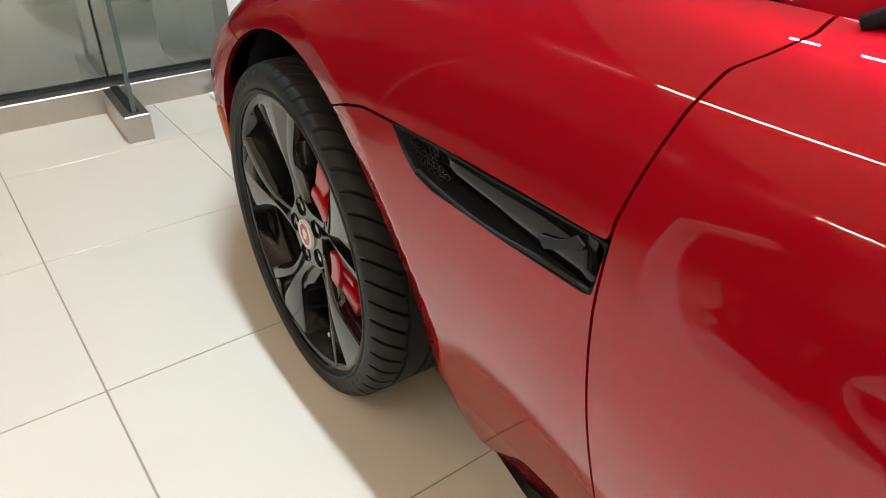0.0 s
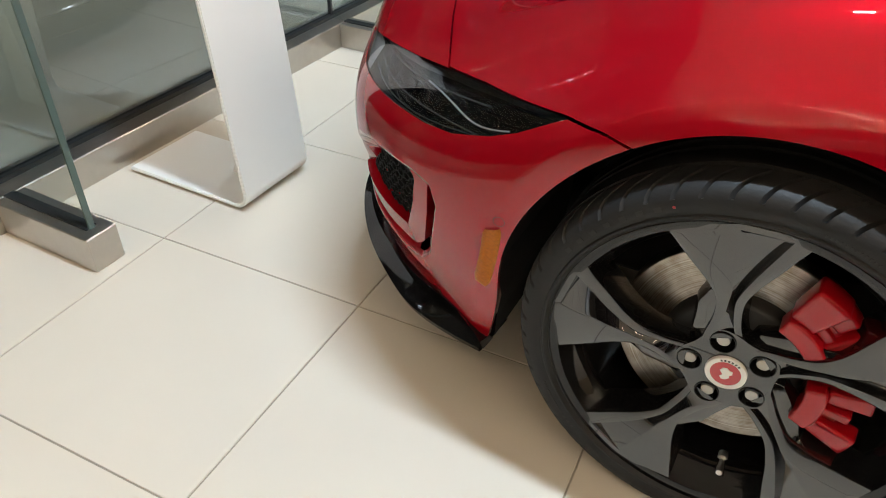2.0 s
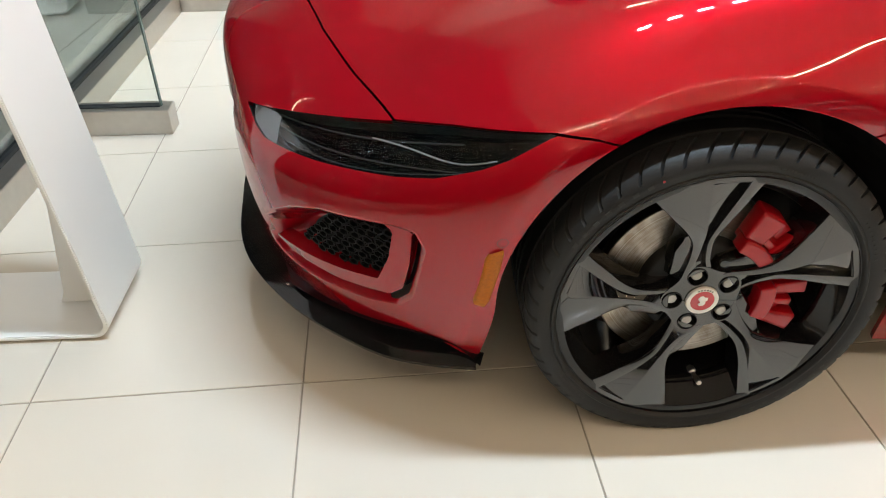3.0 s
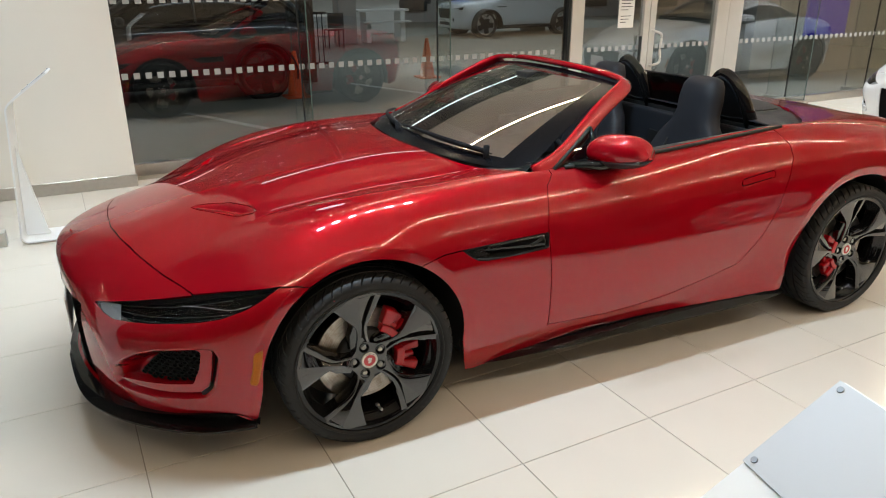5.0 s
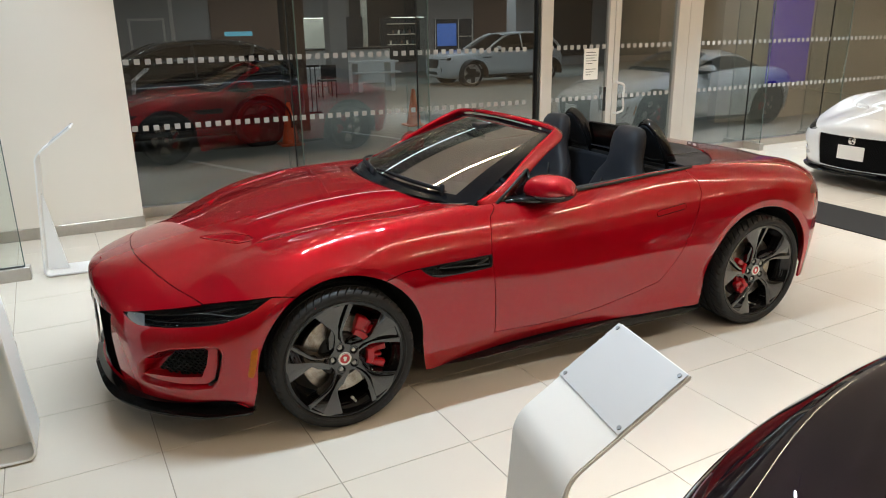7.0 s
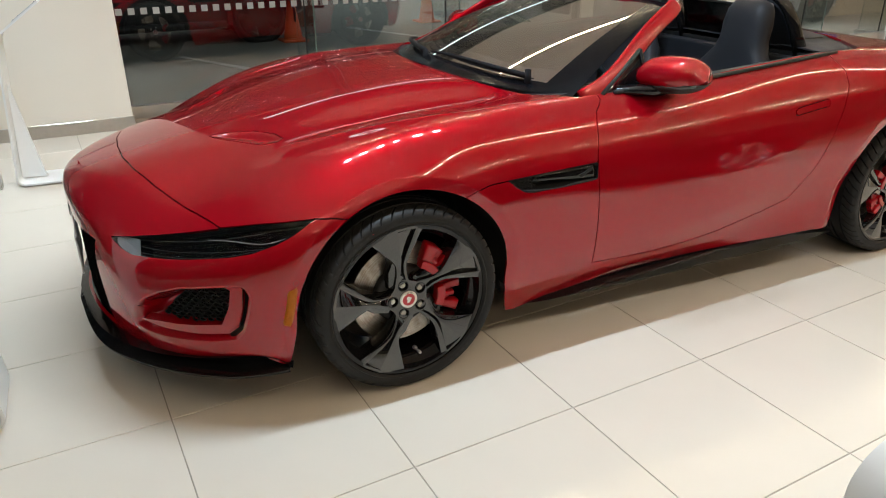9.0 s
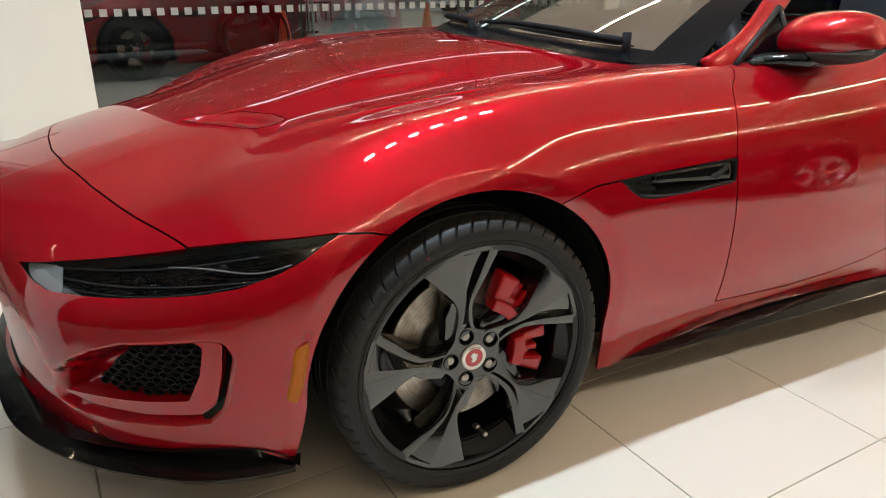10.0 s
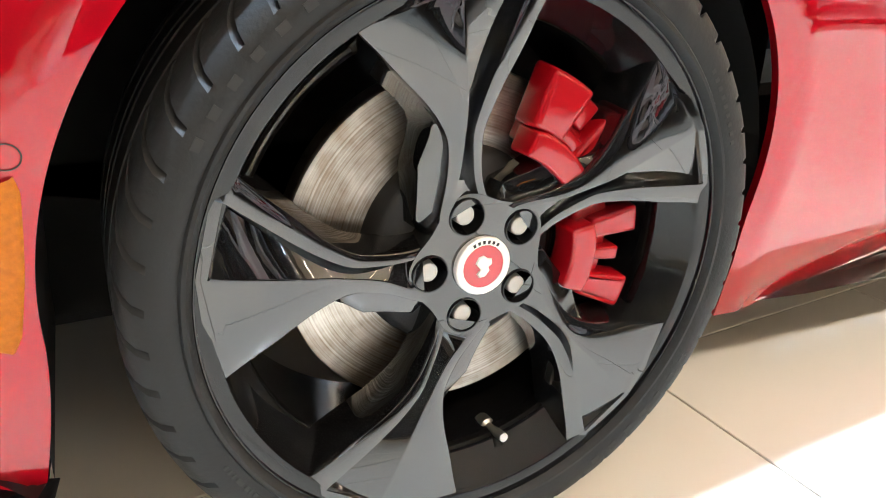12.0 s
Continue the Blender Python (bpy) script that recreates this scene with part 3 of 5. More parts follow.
    gap = np.min([np.hypot(verts[:, 0] - .057 * math.cos(radians(108 + 72 * k)), verts[:, 2] - .057 * math.sin(radians(108 + 72 * k))) for k in range(5)], axis=0) - 0.0178
    v, nn, f = clip(verts, np.tile((0, -1.0, 0), (len(verts), 1)), faces, gap)
    return rimmed(v, nn, f, 0.034)


def arc_block(r0, r1, a0, a1, d0, d1, steps=10, bevel=0.004, squeeze=0.0):
    """A block bent round the axle, as a brake's caliper is."""
    bm = bmesh.new()
    rows = []
    for k in range(steps + 1):
        a = a0 + (a1 - a0) * k / steps
        e = 1 - squeeze * (2 * k / steps - 1) ** 4
        rows.append([bm.verts.new(polar(r, a, d)) for r, d in ((r0, d0), (r0 + (r1 - r0) * e, d0), (r0 + (r1 - r0) * e * 0.93, d1), (r0, d1))])
    for p, q in zip(rows, rows[1:]):
        for i in range(4):
            bm.faces.new((p[i], p[(i + 1) % 4], q[(i + 1) % 4], q[i]))
    bm.faces.new(rows[0][::-1]), bm.faces.new(rows[-1])
    bmesh.ops.recalc_face_normals(bm, faces=bm.faces[:])
    hard = [e for e in bm.edges if e.calc_face_angle(0) > radians(35)]
    bmesh.ops.bevel(bm, geom=hard, offset=bevel, segments=3, affect="EDGES", profile=0.6)
    return bm


def disc_bm(r, d0, d1, segments=40, at=(0, 0), bevel=0.0):
    bm = bmesh.new()
    bmesh.ops.create_cone(bm, cap_ends=True, segments=segments, radius1=r, radius2=r, depth=abs(d1 - d0), matrix=Matrix.Translation((at[0], -(d0 + d1) / 2, at[1])) @ Matrix.Rotation(radians(90), 4, "X"))
    if bevel:
        bmesh.ops.bevel(bm, geom=[e for e in bm.edges if e.calc_face_angle(0) > 1], offset=bevel, segments=2, affect="EDGES")
    return bm


def brake(parent, turn=0.0):
    """A grey disc and a red two-piece caliper; they stand still with the axle, behind the wheel."""
    disc = part("brake_disc", lathe([(-.085, .105), (-.085, .188), (-.088, .190), (-.112, .190), (-.115, .188), (-.115, .105)], 96), DISC, parent, "worn bare-steel brake disc", angle=30)
    part("disc_hat", lathe([(-.085, .112), (-.066, .108), (-.060, .10), (-.060, .03)], 64), BLACK_PLASTIC, disc, smooth=True)
    cal = part("caliper", arc_block(.128, .178, -25, 64, -.082, -.046, 16, .006, 0.10), CALIPER, parent, "glossy red brake caliper", angle=40)
    # upper: a bar over the pad, and three knuckles out of it round an open window
    for name, r0, r1, a0, a1, d0, d1, e in (
            ("upper_bar", .118, .150, 31, 67, -.060, -.022, .005), ("upper_knuckle", .146, .212, 52, 68, -.070, -.028, .007), ("upper_knuckle", .172, .206, 45, 55, -.072, -.040, .005),
            ("upper_knuckle", .146, .206, 32, 43, -.066, -.030, .007), ("upper_knuckle", .150, .166, 40, 54, -.066, -.036, .003),
            ("lower_bar", .112, .147, -24, 10, -.060, -.022, .005), ("lower_knuckle", .143, .208, 1, 10, -.066, -.030, .005),
            ("lower_knuckle", .143, .186, -9, -4, -.062, -.032, .003), ("lower_knuckle", .143, .214, -26, -15, -.068, -.030, .007)):
        part(name, arc_block(r0, r1, a0, a1, d0, d1, 6, e, .12 if "bar" in name else .0), CALIPER, cal, angle=40)
    part("knuckle", arc_block(.02, .115, 130, 250, -.20, -.125, 8, .004), DARK, parent)
    # the rear caliper is a smaller one, on the other side of its axle
    cal.matrix_basis = Matrix.Rotation(radians(turn), 4, "Y") @ Matrix.Scale(.82 if turn else 1, 4)
    return disc


WHEEL = {}


def wheel_meshes():
    def keep(key, bm, mat, angle=30):
        data = bpy.data.meshes.new(key)
        bm.to_mesh(data)
        bm.free()
        data.materials.append(mat)
        data.shade_smooth()
        data.set_sharp_from_angle(angle=radians(angle))
        WHEEL[key] = data
    keep("tyre", tyre_bm(), RUBBER, 32)
    keep("sidewall_mark", sidewall_marks_bm(), RUBBER_MARK)
    keep("rim", lathe([(-.012, .2845), (.000, .2852), (.0018, .2843), (.0010, .2830), (-.0022, .2822), (-.0036, .2712), (-.0048, .2690), (-.0085, .2672), (-.0200, .2625), (-.0340, .2530), (-.0440, .2450), (-.0500, .2425), (-.0620, .2420), (-.150, .2400), (-.225, .2520), (-.235, .270)], 128), GLOSS_BLACK)
    keep("paint_dot", lathe([(.0, .0026), (.0006, .0022), (.0008, .0)], 14), CAP_RED)
    keep("spoke", spoke_bm(), SPOKE, 28)
    v, n, f = hub_bm()
    data = bpy.data.meshes.new("hub_plate")
    data.from_pydata([tuple(p) for p in v], [], f)
    data.materials.append(SPOKE)
    WHEEL["hub_plate"] = data
    keep("bolt_well", lathe([(-.046, .0174), (-.0265, .0176), (-.0238, .0182), (-.0240, .0194), (-.0275, .0200)], 40), GLOSS_BLACK)
    keep("bolt", lathe([(-.056, .0108), (-.0305, .0102), (-.0294, .0097), (-.0290, .0088), (-.0290, .0)], 24), BOLT, 20)
    keep("cap_ring", lathe([(-.026, .0315), (-.021, .0312), (-.0200, .0300), (-.0200, .0232), (-.0208, .0230)], 64), CAP_RING)
    keep("cap_disc", lathe([(-.0208, .0232), (-.0205, .0)], 48), CAP_RED)
    emblem = bmesh.new()
    outline = [(-.013, .006), (-.008, .015), (.000, .017), (.006, .012), (.013, .011), (.014, .003), (.008, -.001), (.010, -.008), (.003, -.016), (-.006, -.017), (-.011, -.010), (-.005, -.004), (-.009, .001)]
    low = [emblem.verts.new((x * .72, .0206, z * .72)) for x, z in outline]
    high = [emblem.verts.new((x * .64, .0190, z * .64)) for x, z in outline]
    emblem.faces.new(high)
    for i in range(len(low)):
        emblem.faces.new((low[i], low[(i + 1) % len(low)], high[(i + 1) % len(low)], high[i]))
    bmesh.ops.recalc_face_normals(emblem, faces=emblem.faces[:])
    keep("emblem", emblem, CAP_RING)
    bars = bmesh.new()
    for k in range(6):
        a = 55 + 12 * k
        for r0, r1 in ((.0248, .0284),):
            vs = [bars.verts.new(polar(r, b, -.0196)) for r, b in ((r0, a - 3.2), (r0, a + 3.2), (r1, a + 3.2), (r1, a - 3.2))]
            bars.faces.new(vs)
    bmesh.ops.recalc_face_normals(bars, faces=bars.faces[:])
    keep("cap_mark", bars, BLACK_PLASTIC)
    keep("valve", lathe([(.004, .0), (.004, .0045), (-.010, .0050), (-.012, .0040), (-.026, .0038), (-.028, .0075), (-.036, .0085), (-.042, .0085)], 20), STEEL)


def wheel(parent, x, side, turn=0.0):
    """A wheel with its tyre. Its rim lies in the plane y = 0 of its own space, and its face looks along -y."""
    hub = new("wheel")
    hub.parent = parent
    hub.matrix_basis = pose(x, -side * 0.94, 0.343, 0, 0, 0 if side > 0 else 180)

    def add(key, m=Matrix(), label="", under=None):
        ob = new(key, WHEEL[key])
        ob.parent = under or hub
        ob.matrix_basis = m
        return tagged(ob, label) if label else ob
    spin = Matrix.Rotation(radians(turn), 4, "Y")
    tyre = add("tyre", Matrix(), "low-profile black rubber tyre")
    tagged(add("sidewall_mark", Matrix(), "", tyre), kind="stuff")
    if side > 0:
        add("paint_dot", Matrix.Translation(polar(.3110, 114.7, .0090)), "small red paint dot on the tyre", tyre)
    rim = add("rim", spin, "gloss black alloy rim")
    for k in range(5):
        around = Matrix.Rotation(-radians(72 * k), 4, "Y")
        add("spoke", around, "", rim)
        at = polar(.057, 108 + 72 * k, 0)
        add("bolt_well", Matrix.Translation(at), "", rim)
        add("bolt", Matrix.Translation(at), "grey steel wheel bolt", rim)
    add("hub_plate", Matrix(), "", rim)
    add("cap_ring", Matrix(), "silver centre cap ring", rim)
    add("cap_disc", Matrix(), "red centre cap", rim)
    add("emblem", Matrix(), "", rim)
    add("cap_mark", Matrix(), "", rim)
    add("valve", Matrix.Translation(polar(.238, -79.5, -.036)) @ Matrix.Scale(1.2, 4) @ Matrix.Rotation(radians(-12), 4, "X"), "steel tyre valve", rim)
    return hub


def tube(points, radius, sides=10, flat=1.0):
    """A round bar along a line of places, with closed ends."""
    bm, pts, rings = bmesh.new(), [Vector(p) for p in points], []
    for i, p in enumerate(pts):
        ahead = (pts[min(i + 1, len(pts) - 1)] - pts[max(i - 1, 0)]).normalized()
        across = ahead.cross(Vector((0, 0, 1)))
        across = across.normalized() if across.length > 1e-4 else Vector((1, 0, 0))
        up = across.cross(ahead)
        r = radius[i] if isinstance(radius, (list, tuple)) else radius
        rings.append([bm.verts.new(p + r * (math.cos(a) * across + flat * math.sin(a) * up)) for a in (2 * math.pi * k / sides for k in range(sides))])
    for p, q in zip(rings, rings[1:]):
        for k in range(sides):
            bm.faces.new((p[k], p[(k + 1) % sides], q[(k + 1) % sides], q[k]))
    bm.faces.new(rings[0][::-1]), bm.faces.new(rings[-1])
    bmesh.ops.recalc_face_normals(bm, faces=bm.faces[:])
    return bm


def curve_points(rows, count):
    rows = np.array(rows, float)
    t = np.concatenate([[0], np.cumsum(np.linalg.norm(np.diff(rows, axis=0), axis=1))])
    return spline(t, rows, np.linspace(0, t[-1], count))


def sheet(grid, thickness=0.0):
    """A surface from rows of places; with a thickness it gets a back and closed edges."""
    bm = bmesh.new()
    g = [[bm.verts.new(tuple(p)) for p in row] for row in grid]
    for a, b in zip(g, g[1:]):
        for i in range(len(a) - 1):
            bm.faces.new((a[i], a[i + 1], b[i + 1], b[i]))
    bmesh.ops.recalc_face_normals(bm, faces=bm.faces[:])
    if thickness:
        bmesh.ops.solidify(bm, geom=bm.faces[:], thickness=thickness)
    return bm


def loft(sections, caps=True):
    bm = bmesh.new()
    g = [[bm.verts.new(tuple(p)) for p in sec] for sec in sections]
    n = len(g[0])
    for a, b in zip(g, g[1:]):
        for i in range(n):
            bm.faces.new((a[i], a[(i + 1) % n], b[(i + 1) % n], b[i]))
    if caps:
        bm.faces.new(g[0][::-1]), bm.faces.new(g[-1])
    bmesh.ops.recalc_face_normals(bm, faces=bm.faces[:])
    return bm


def rounded(cx, cy, hx, hy, power=3.0, count=28):
    """A ring of places on a rounded rectangle."""
    out = []
    for k in range(count):
        a = 2 * math.pi * k / count
        c, s = math.cos(a), math.sin(a)
        out.append((cx + hx * math.copysign(abs(c) ** (2 / power), c), cy + hy * math.copysign(abs(s) ** (2 / power), s)))
    return out


def seat(parent, side):
    """A sports seat: cushion, bolsters, backrest with its headrest grown into it."""
    y0 = -side * 0.385
    holder = new("seat")
    holder.parent = parent
    back = []
    for z, x, hw, hd in ((.42, 1.83, .245, .085), (.52, 1.87, .262, .095), (.66, 1.915, .265, .090), (.80, 1.955, .250, .082), (.90, 1.985, .205, .075), (.965, 2.005, .145, .066), (1.02, 2.015, .128, .062), (1.09, 2.025, .128, .064), (1.15, 2.035, .118, .060), (1.185, 2.045, .098, .046), (1.198, 2.050, .060, .024)):
        ring = rounded(0, 0, hd, hw, 2.8)
        sec = []
        for dx, dy in ring:
            scoop = 0.035 * (1 - (dy / hw) ** 2) if dx < 0 and z < .92 else 0.0
            sec.append((x + dx + scoop, y0 + dy, z - 0.12 * dx))
        back.append(sec)
    rest = part("backrest", loft(back), LEATHER, holder, smooth=True)
    for dy in (-.115, .115):
        line = [(x + (-.062 if z < .9 else -.058), y0 + dy * (1 if z < .85 else .8), z) for z, x in ((.50, 1.865), (.62, 1.90), (.75, 1.937), (.88, 1.975))]
        part("seam", tube(curve_points(line, 10), .004, 6), BLACK_PLASTIC, rest, smooth=True)
    low = []
    for x, z, hw, hh in ((1.30, .44, .20, .05), (1.36, .455, .235, .075), (1.5, .45, .255, .085), (1.7, .43, .26, .085), (1.86, .42, .24, .075)):
        low.append([(x, y0 + dy, z + dz - 0.03 * (1 - (dy / hw) ** 2) * (dz > 0)) for dy, dz in rounded(0, 0, hw, hh, 3.0)])
    part("cushion", loft(low), LEATHER, holder, smooth=True)
    return holder


def hoop(parent, side):
    """A roll-over hoop behind a seat: a leaning arch of gloss black with a soft inner pad."""
    y0 = -side * 0.385
    sec, pad = [], []
    for k in range(25):
        a = math.pi * k / 24
        wide, high = math.cos(a), math.sin(a) ** 0.6
        c = Vector((2.27 - 0.115 * high, y0 + 0.122 * wide * (1 - .16 * high), 0.955 + 0.258 * high))
        out = Vector((-.25 * math.sin(a), wide, math.sin(a))).normalized()
        sec.append([c + out * .016 * math.cos(b) + Vector((1, 0, .5)).normalized() * .036 * math.sin(b) * (1.25 - .5 * high) for b in (2 * math.pi * q / 12 for q in range(12))])
        pad.append([c - out * .014 + out * .010 * math.cos(b) + Vector((1, 0, .5)).normalized() * .030 * math.sin(b) for b in (2 * math.pi * q / 10 for q in range(10))])
    h = part("roll_hoop", loft(sec), GLOSS_BLACK, parent, "gloss black roll-over hoop", smooth=True)
    part("pad", loft(pad), LEATHER, h, smooth=True)
    fill = [[(2.285 - .115 * q, y0 + u * .112 * (1 - .16 * q) * min(1, (1.02 - q) ** .35), .95 + .25 * q) for u in (-1, -.5, 0, .5, 1)] for q in (0, .3, .6, .85, 1)]
    part("hoop_panel", sheet(fill, .03), SATIN, h)


def mirror(parent, side, paint):
    """A door mirror: painted shell, black foot and lower half, clear indicator strip, glass."""
    holder = new("door_mirror")
    holder.parent = parent
    shell, lower = [], []
    for k in range(17):
        u = -1 + 2 * k / 16
        r = math.sqrt(max(0.0, 1 - abs(u) ** 2.6))
        y = 0.868 + 0.128 * u
        cx = 1.135 + 0.045 * u
        ring, under = [], []
        for q in range(20):
            b = 2 * math.pi * q / 20
            dx, dz = -math.cos(b) * .088 * r, math.sin(b) * .080 * (r * .95 + .03)
            dx = min(dx, .050)
            ring.append((cx + dx, -side * y, 1.000 + max(dz, -.030) + .008 * u))
            under.append((cx + dx * .97, -side * y, .999 + min(dz, -.026) * .80 + .008 * u))
        shell.append(ring)
        lower.append(under)
    part("shell", loft(shell), paint, holder, smooth=True)
    part("underside", loft(lower), BLACK_PLASTIC, holder, smooth=True)
    strip = [(1.052 + .028 * (k / 10) ** 2 * 3.2, -side * (.80 + .185 * k / 10), .968 + .012 * k / 10) for k in range(11)]
    part("indicator", tube(strip, .0075, 8, 1.0), LAMP_GREY, holder, "clear indicator strip", smooth=True)
    foot = [[(1.02 + dx * .10 + .11 * t, -side * (.735 + .12 * t), .936 + .018 * t + dz * .024) for dx, dz in rounded(0, 0, 1, 1, 2.6, 16)] for t in (0, .25, .5, .75, 1)]
    part("foot", loft(foot), GLOSS_BLACK, holder, smooth=True)
    part("mirror_glass", box_bm(1.182, 1.190, -side * .868 - .105, -side * .868 + .105, .965, 1.045, .003), CHROME, holder)


def moved(net, depth):
    v, n, f = net
    return v - depth * n / np.maximum(np.linalg.norm(n, axis=1, keepdims=True), 1e-9), n, f


def bowl(net, outline, depth, reach, plan=False):
    """A patch of the skin sunk inwards, deepest away from its outline."""
    v, n, f = net
    d = inside(v[:, 0], v[:, 1] if plan else v[:, 2], outline)
    s = np.clip(d / reach, 0, 1)
    s = s * s * (3 - 2 * s)
    v = v - (depth * s)[:, None] * n
    new_n = np.zeros_like(v)
    for q in f:
        a, b, c = v[q[0]], v[q[1]], v[q[2]]
        m = np.cross(b - a, c - a)
        for k in q:
            new_n[k] += m
    new_n /= np.maximum(np.linalg.norm(new_n, axis=1, keepdims=True), 1e-12)
    flip = np.sign((new_n * n).sum(1, keepdims=True))
    return v, new_n * np.where(flip == 0, 1, flip), f


def lattice(net, outline, depth, step, axes=(0, 2)):
    """Bars of a honeycomb grille that lie on a patch of the skin, sunk by depth: hexagon after hexagon."""
    v, n, f = net
    bm = bmesh.new()
    pts = v[:, list(axes)]
    out = np.array(outline)
    low, high = out.min(0), out.max(0)
    row = 0
    b = low[1]
    while b < high[1] + step:
        a = low[0] + (step * .5 if row % 2 else 0)
        while a < high[0] + step:
            if inside(np.array([a]), np.array([b]), outline)[0] > -step * .1:
                k = int(np.argmin(((pts - (a, b)) ** 2).sum(1)))
                c, nn = Vector(v[k] - depth * n[k]), Vector(n[k])
                ex = (Vector((1, 0, 0)) - nn * nn.x).normalized() if abs(nn.x) < .95 else Vector((0, 1, 0))
                ez = nn.cross(ex)
                if ez.z < 0:
                    ez = -ez
                ring = []
                for r, dep in ((.60, 0), (.46, 0), (.44, .010), (.60, .010)):
                    ring.append([bm.verts.new(c + (ex * math.sin(t) * 0.9 + ez * math.cos(t) * .72) * step * r - nn * dep) for t in (math.pi / 3 * q for q in range(6))])
                for p, q in ((0, 1), (1, 2)):
                    for i in range(6):
                        bm.faces.new((ring[p][i], ring[p][(i + 1) % 6], ring[q][(i + 1) % 6], ring[q][i]))
            a += step
        b += step * .64
        row += 1
    bmesh.ops.recalc_face_normals(bm, faces=bm.faces[:])
    return bm


def flip_bm(bm):
    for v in bm.verts:
        v.co.y = -v.co.y
    return bm


def body_side(car, nets, side, paint):
    """All that is cut into one side of the skin; side 1 is the driver's."""
    def lay(name, net, mat, depth=0.012, parent=None, label=""):
        v, n, f = rimmed(*(mirrored(*net) if side > 0 else net), depth)
        return mesh_object(name, v, f, mat, parent or car, label, normals=n)

    def put(name, bm, mat, parent=None, label="", **kw):
        """Built for the driver's side with y positive outwards."""
        return part(name, flip_bm(bm) if side > 0 else bm, mat, parent or car, label, **kw)

    panel = {k: lay(k, nets[k], paint) for k in ("bonnet", "front_bumper", "front_wing", "door", "sill", "rear_quarter")}
    # headlamp: smoked lens over a black housing with its light blades
    lamp = lay("headlamp", moved(nets["lens"], .0025), LENS, .004, label="slim smoked headlamp")
    lay("housing", moved(nets["lens"], .038), GLOSS_BLACK, .001, lamp)
    wall = rimmed(*moved(nets["lens"], .001), .037)
    n0 = len(nets["lens"][0])
    ring = ([p for p in wall[0]], [q for q in wall[1]], [q for q in wall[2] if min(q) >= n0])
    v, n, f = ring
    if side > 0:
        v, n, f = mirrored(v, n, f)
    mesh_object("bezel", v, f, BLACK_PLASTIC, lamp)
    lv, ln, _ = nets["lens"]

    def on_lamp(x, z, depth):
        k = int(np.argmin((lv[:, 0] - x) ** 2 + (lv[:, 2] - z) ** 2))
        return lv[k] - depth * ln[k]
    for zs, r in (((.600, .603, .612, .624), .0022), ((.612, .624, .644, .664), .0026), ((.586, .590, .600, .612), .0016)):
        line = curve_points([on_lamp(x, z, .018) for x, z in zip((-.85, -.74, -.60, -.46), zs)], 16)
        put("light_blade", tube(line, r, 8, .6), LAMP_GREY, lamp, smooth=True)
    put("light_blade", tube(curve_points([on_lamp(x, z, .012) for x, z in ((-.62, .640), (-.54, .640), (-.46, .636), (-.40, .650))], 14), .0020, 8, .6), LAMP_PALE, lamp, smooth=True)
    for x, z in ((-.68, .618), (-.60, .632), (-.53, .645)):
        c = on_lamp(x, z, .030)
        bm = bmesh.new()
        bmesh.ops.create_uvsphere(bm, u_segments=14, v_segments=8, radius=.017, matrix=Matrix.Translation(c))
        put("projector", bm, GLOSS_BLACK, lamp, smooth=True)
    # pale sheet that paints the bright wall's reflection on the lens tip
    end = [[on_lamp(x + .25 * (z - .585), z, .007) for x in np.linspace(-.878, -.815, 7)] for z in (.576, .586, .596, .606, .616)]
    put("end_reflector", sheet(end), LAMP_PALE, lamp, "painted pale reflection at the lamp's inner tip")
    # corner intake
    scoop_net = bowl(nets["intake"], INTAKE, .062, .050)
    lay("air_intake", scoop_net, paint, .002)
    # near-black sheets put the shade of the depth behind slot and mesh into colour
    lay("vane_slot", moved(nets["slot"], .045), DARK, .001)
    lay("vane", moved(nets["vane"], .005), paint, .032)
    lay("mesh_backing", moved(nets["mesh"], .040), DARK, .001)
    grid = put("intake_mesh", lattice(nets["mesh"], MESH, .022, .023), TRIM, label="black honeycomb intake mesh")
    grid["kind"] = "stuff"
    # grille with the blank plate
    # the backing is a black sheet for the shade behind the grille
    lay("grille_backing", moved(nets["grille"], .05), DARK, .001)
    gm = put("grille_mesh", lattice(nets["grille"], [(.0, .23), (.45, .23), (.46, .57), (.0, .57)], .020, .030, (1, 2)), TRIM, label="black honeycomb grille")
    gm["kind"] = "stuff"
    # side vent
    vn = nets["vent"]
    lay("vent_recess", bowl(vn, VENT, .030, .022), TRIM, .002)
    vm = put("vent_mesh", lattice(vn, [(.40, .712), (.47, .716), (.50, .690), (.49, .668), (.45, .674), (.42, .692)], .012, .012), BLACK_PLASTIC, label="fine black vent mesh")
    vm["kind"] = "stuff"

    def on_vent(x, z, depth):
        k = int(np.argmin((vn[0][:, 0] - x) ** 2 + (vn[0][:, 2] - z) ** 2))
        return vn[0][k] - depth * vn[1][k]
    cover = [(.488, .7195, .7010), (.53, .7205, .6960), (.60, .7215, .6890), (.68, .7235, .6800), (.745, .7250, .6725), (.768, .7255, .6690)]
    rows = [[on_vent(x, top - (top - low) * q, .0035 + .0015 * q) for x, top, low in cover] for q in (0, .33, .67, 1)]
    put("vent_cover", sheet(rows, .003), GLOSS_BLACK, label="satin black vent cover", smooth=True)
    edge = curve_points([on_vent(x, z, .004) for x, z in ((.445, .672), (.50, .664), (.60, .662), (.70, .665), (.768, .667))], 16)
    put("vent_trim", tube(edge, .0035, 6), SATIN, smooth=True)
    bm = bmesh.new()
    outline = [(.690, .692), (.704, .702), (.722, .705), (.742, .716), (.752, .713), (.744, .704), (.726, .694), (.712, .688), (.700, .682)]
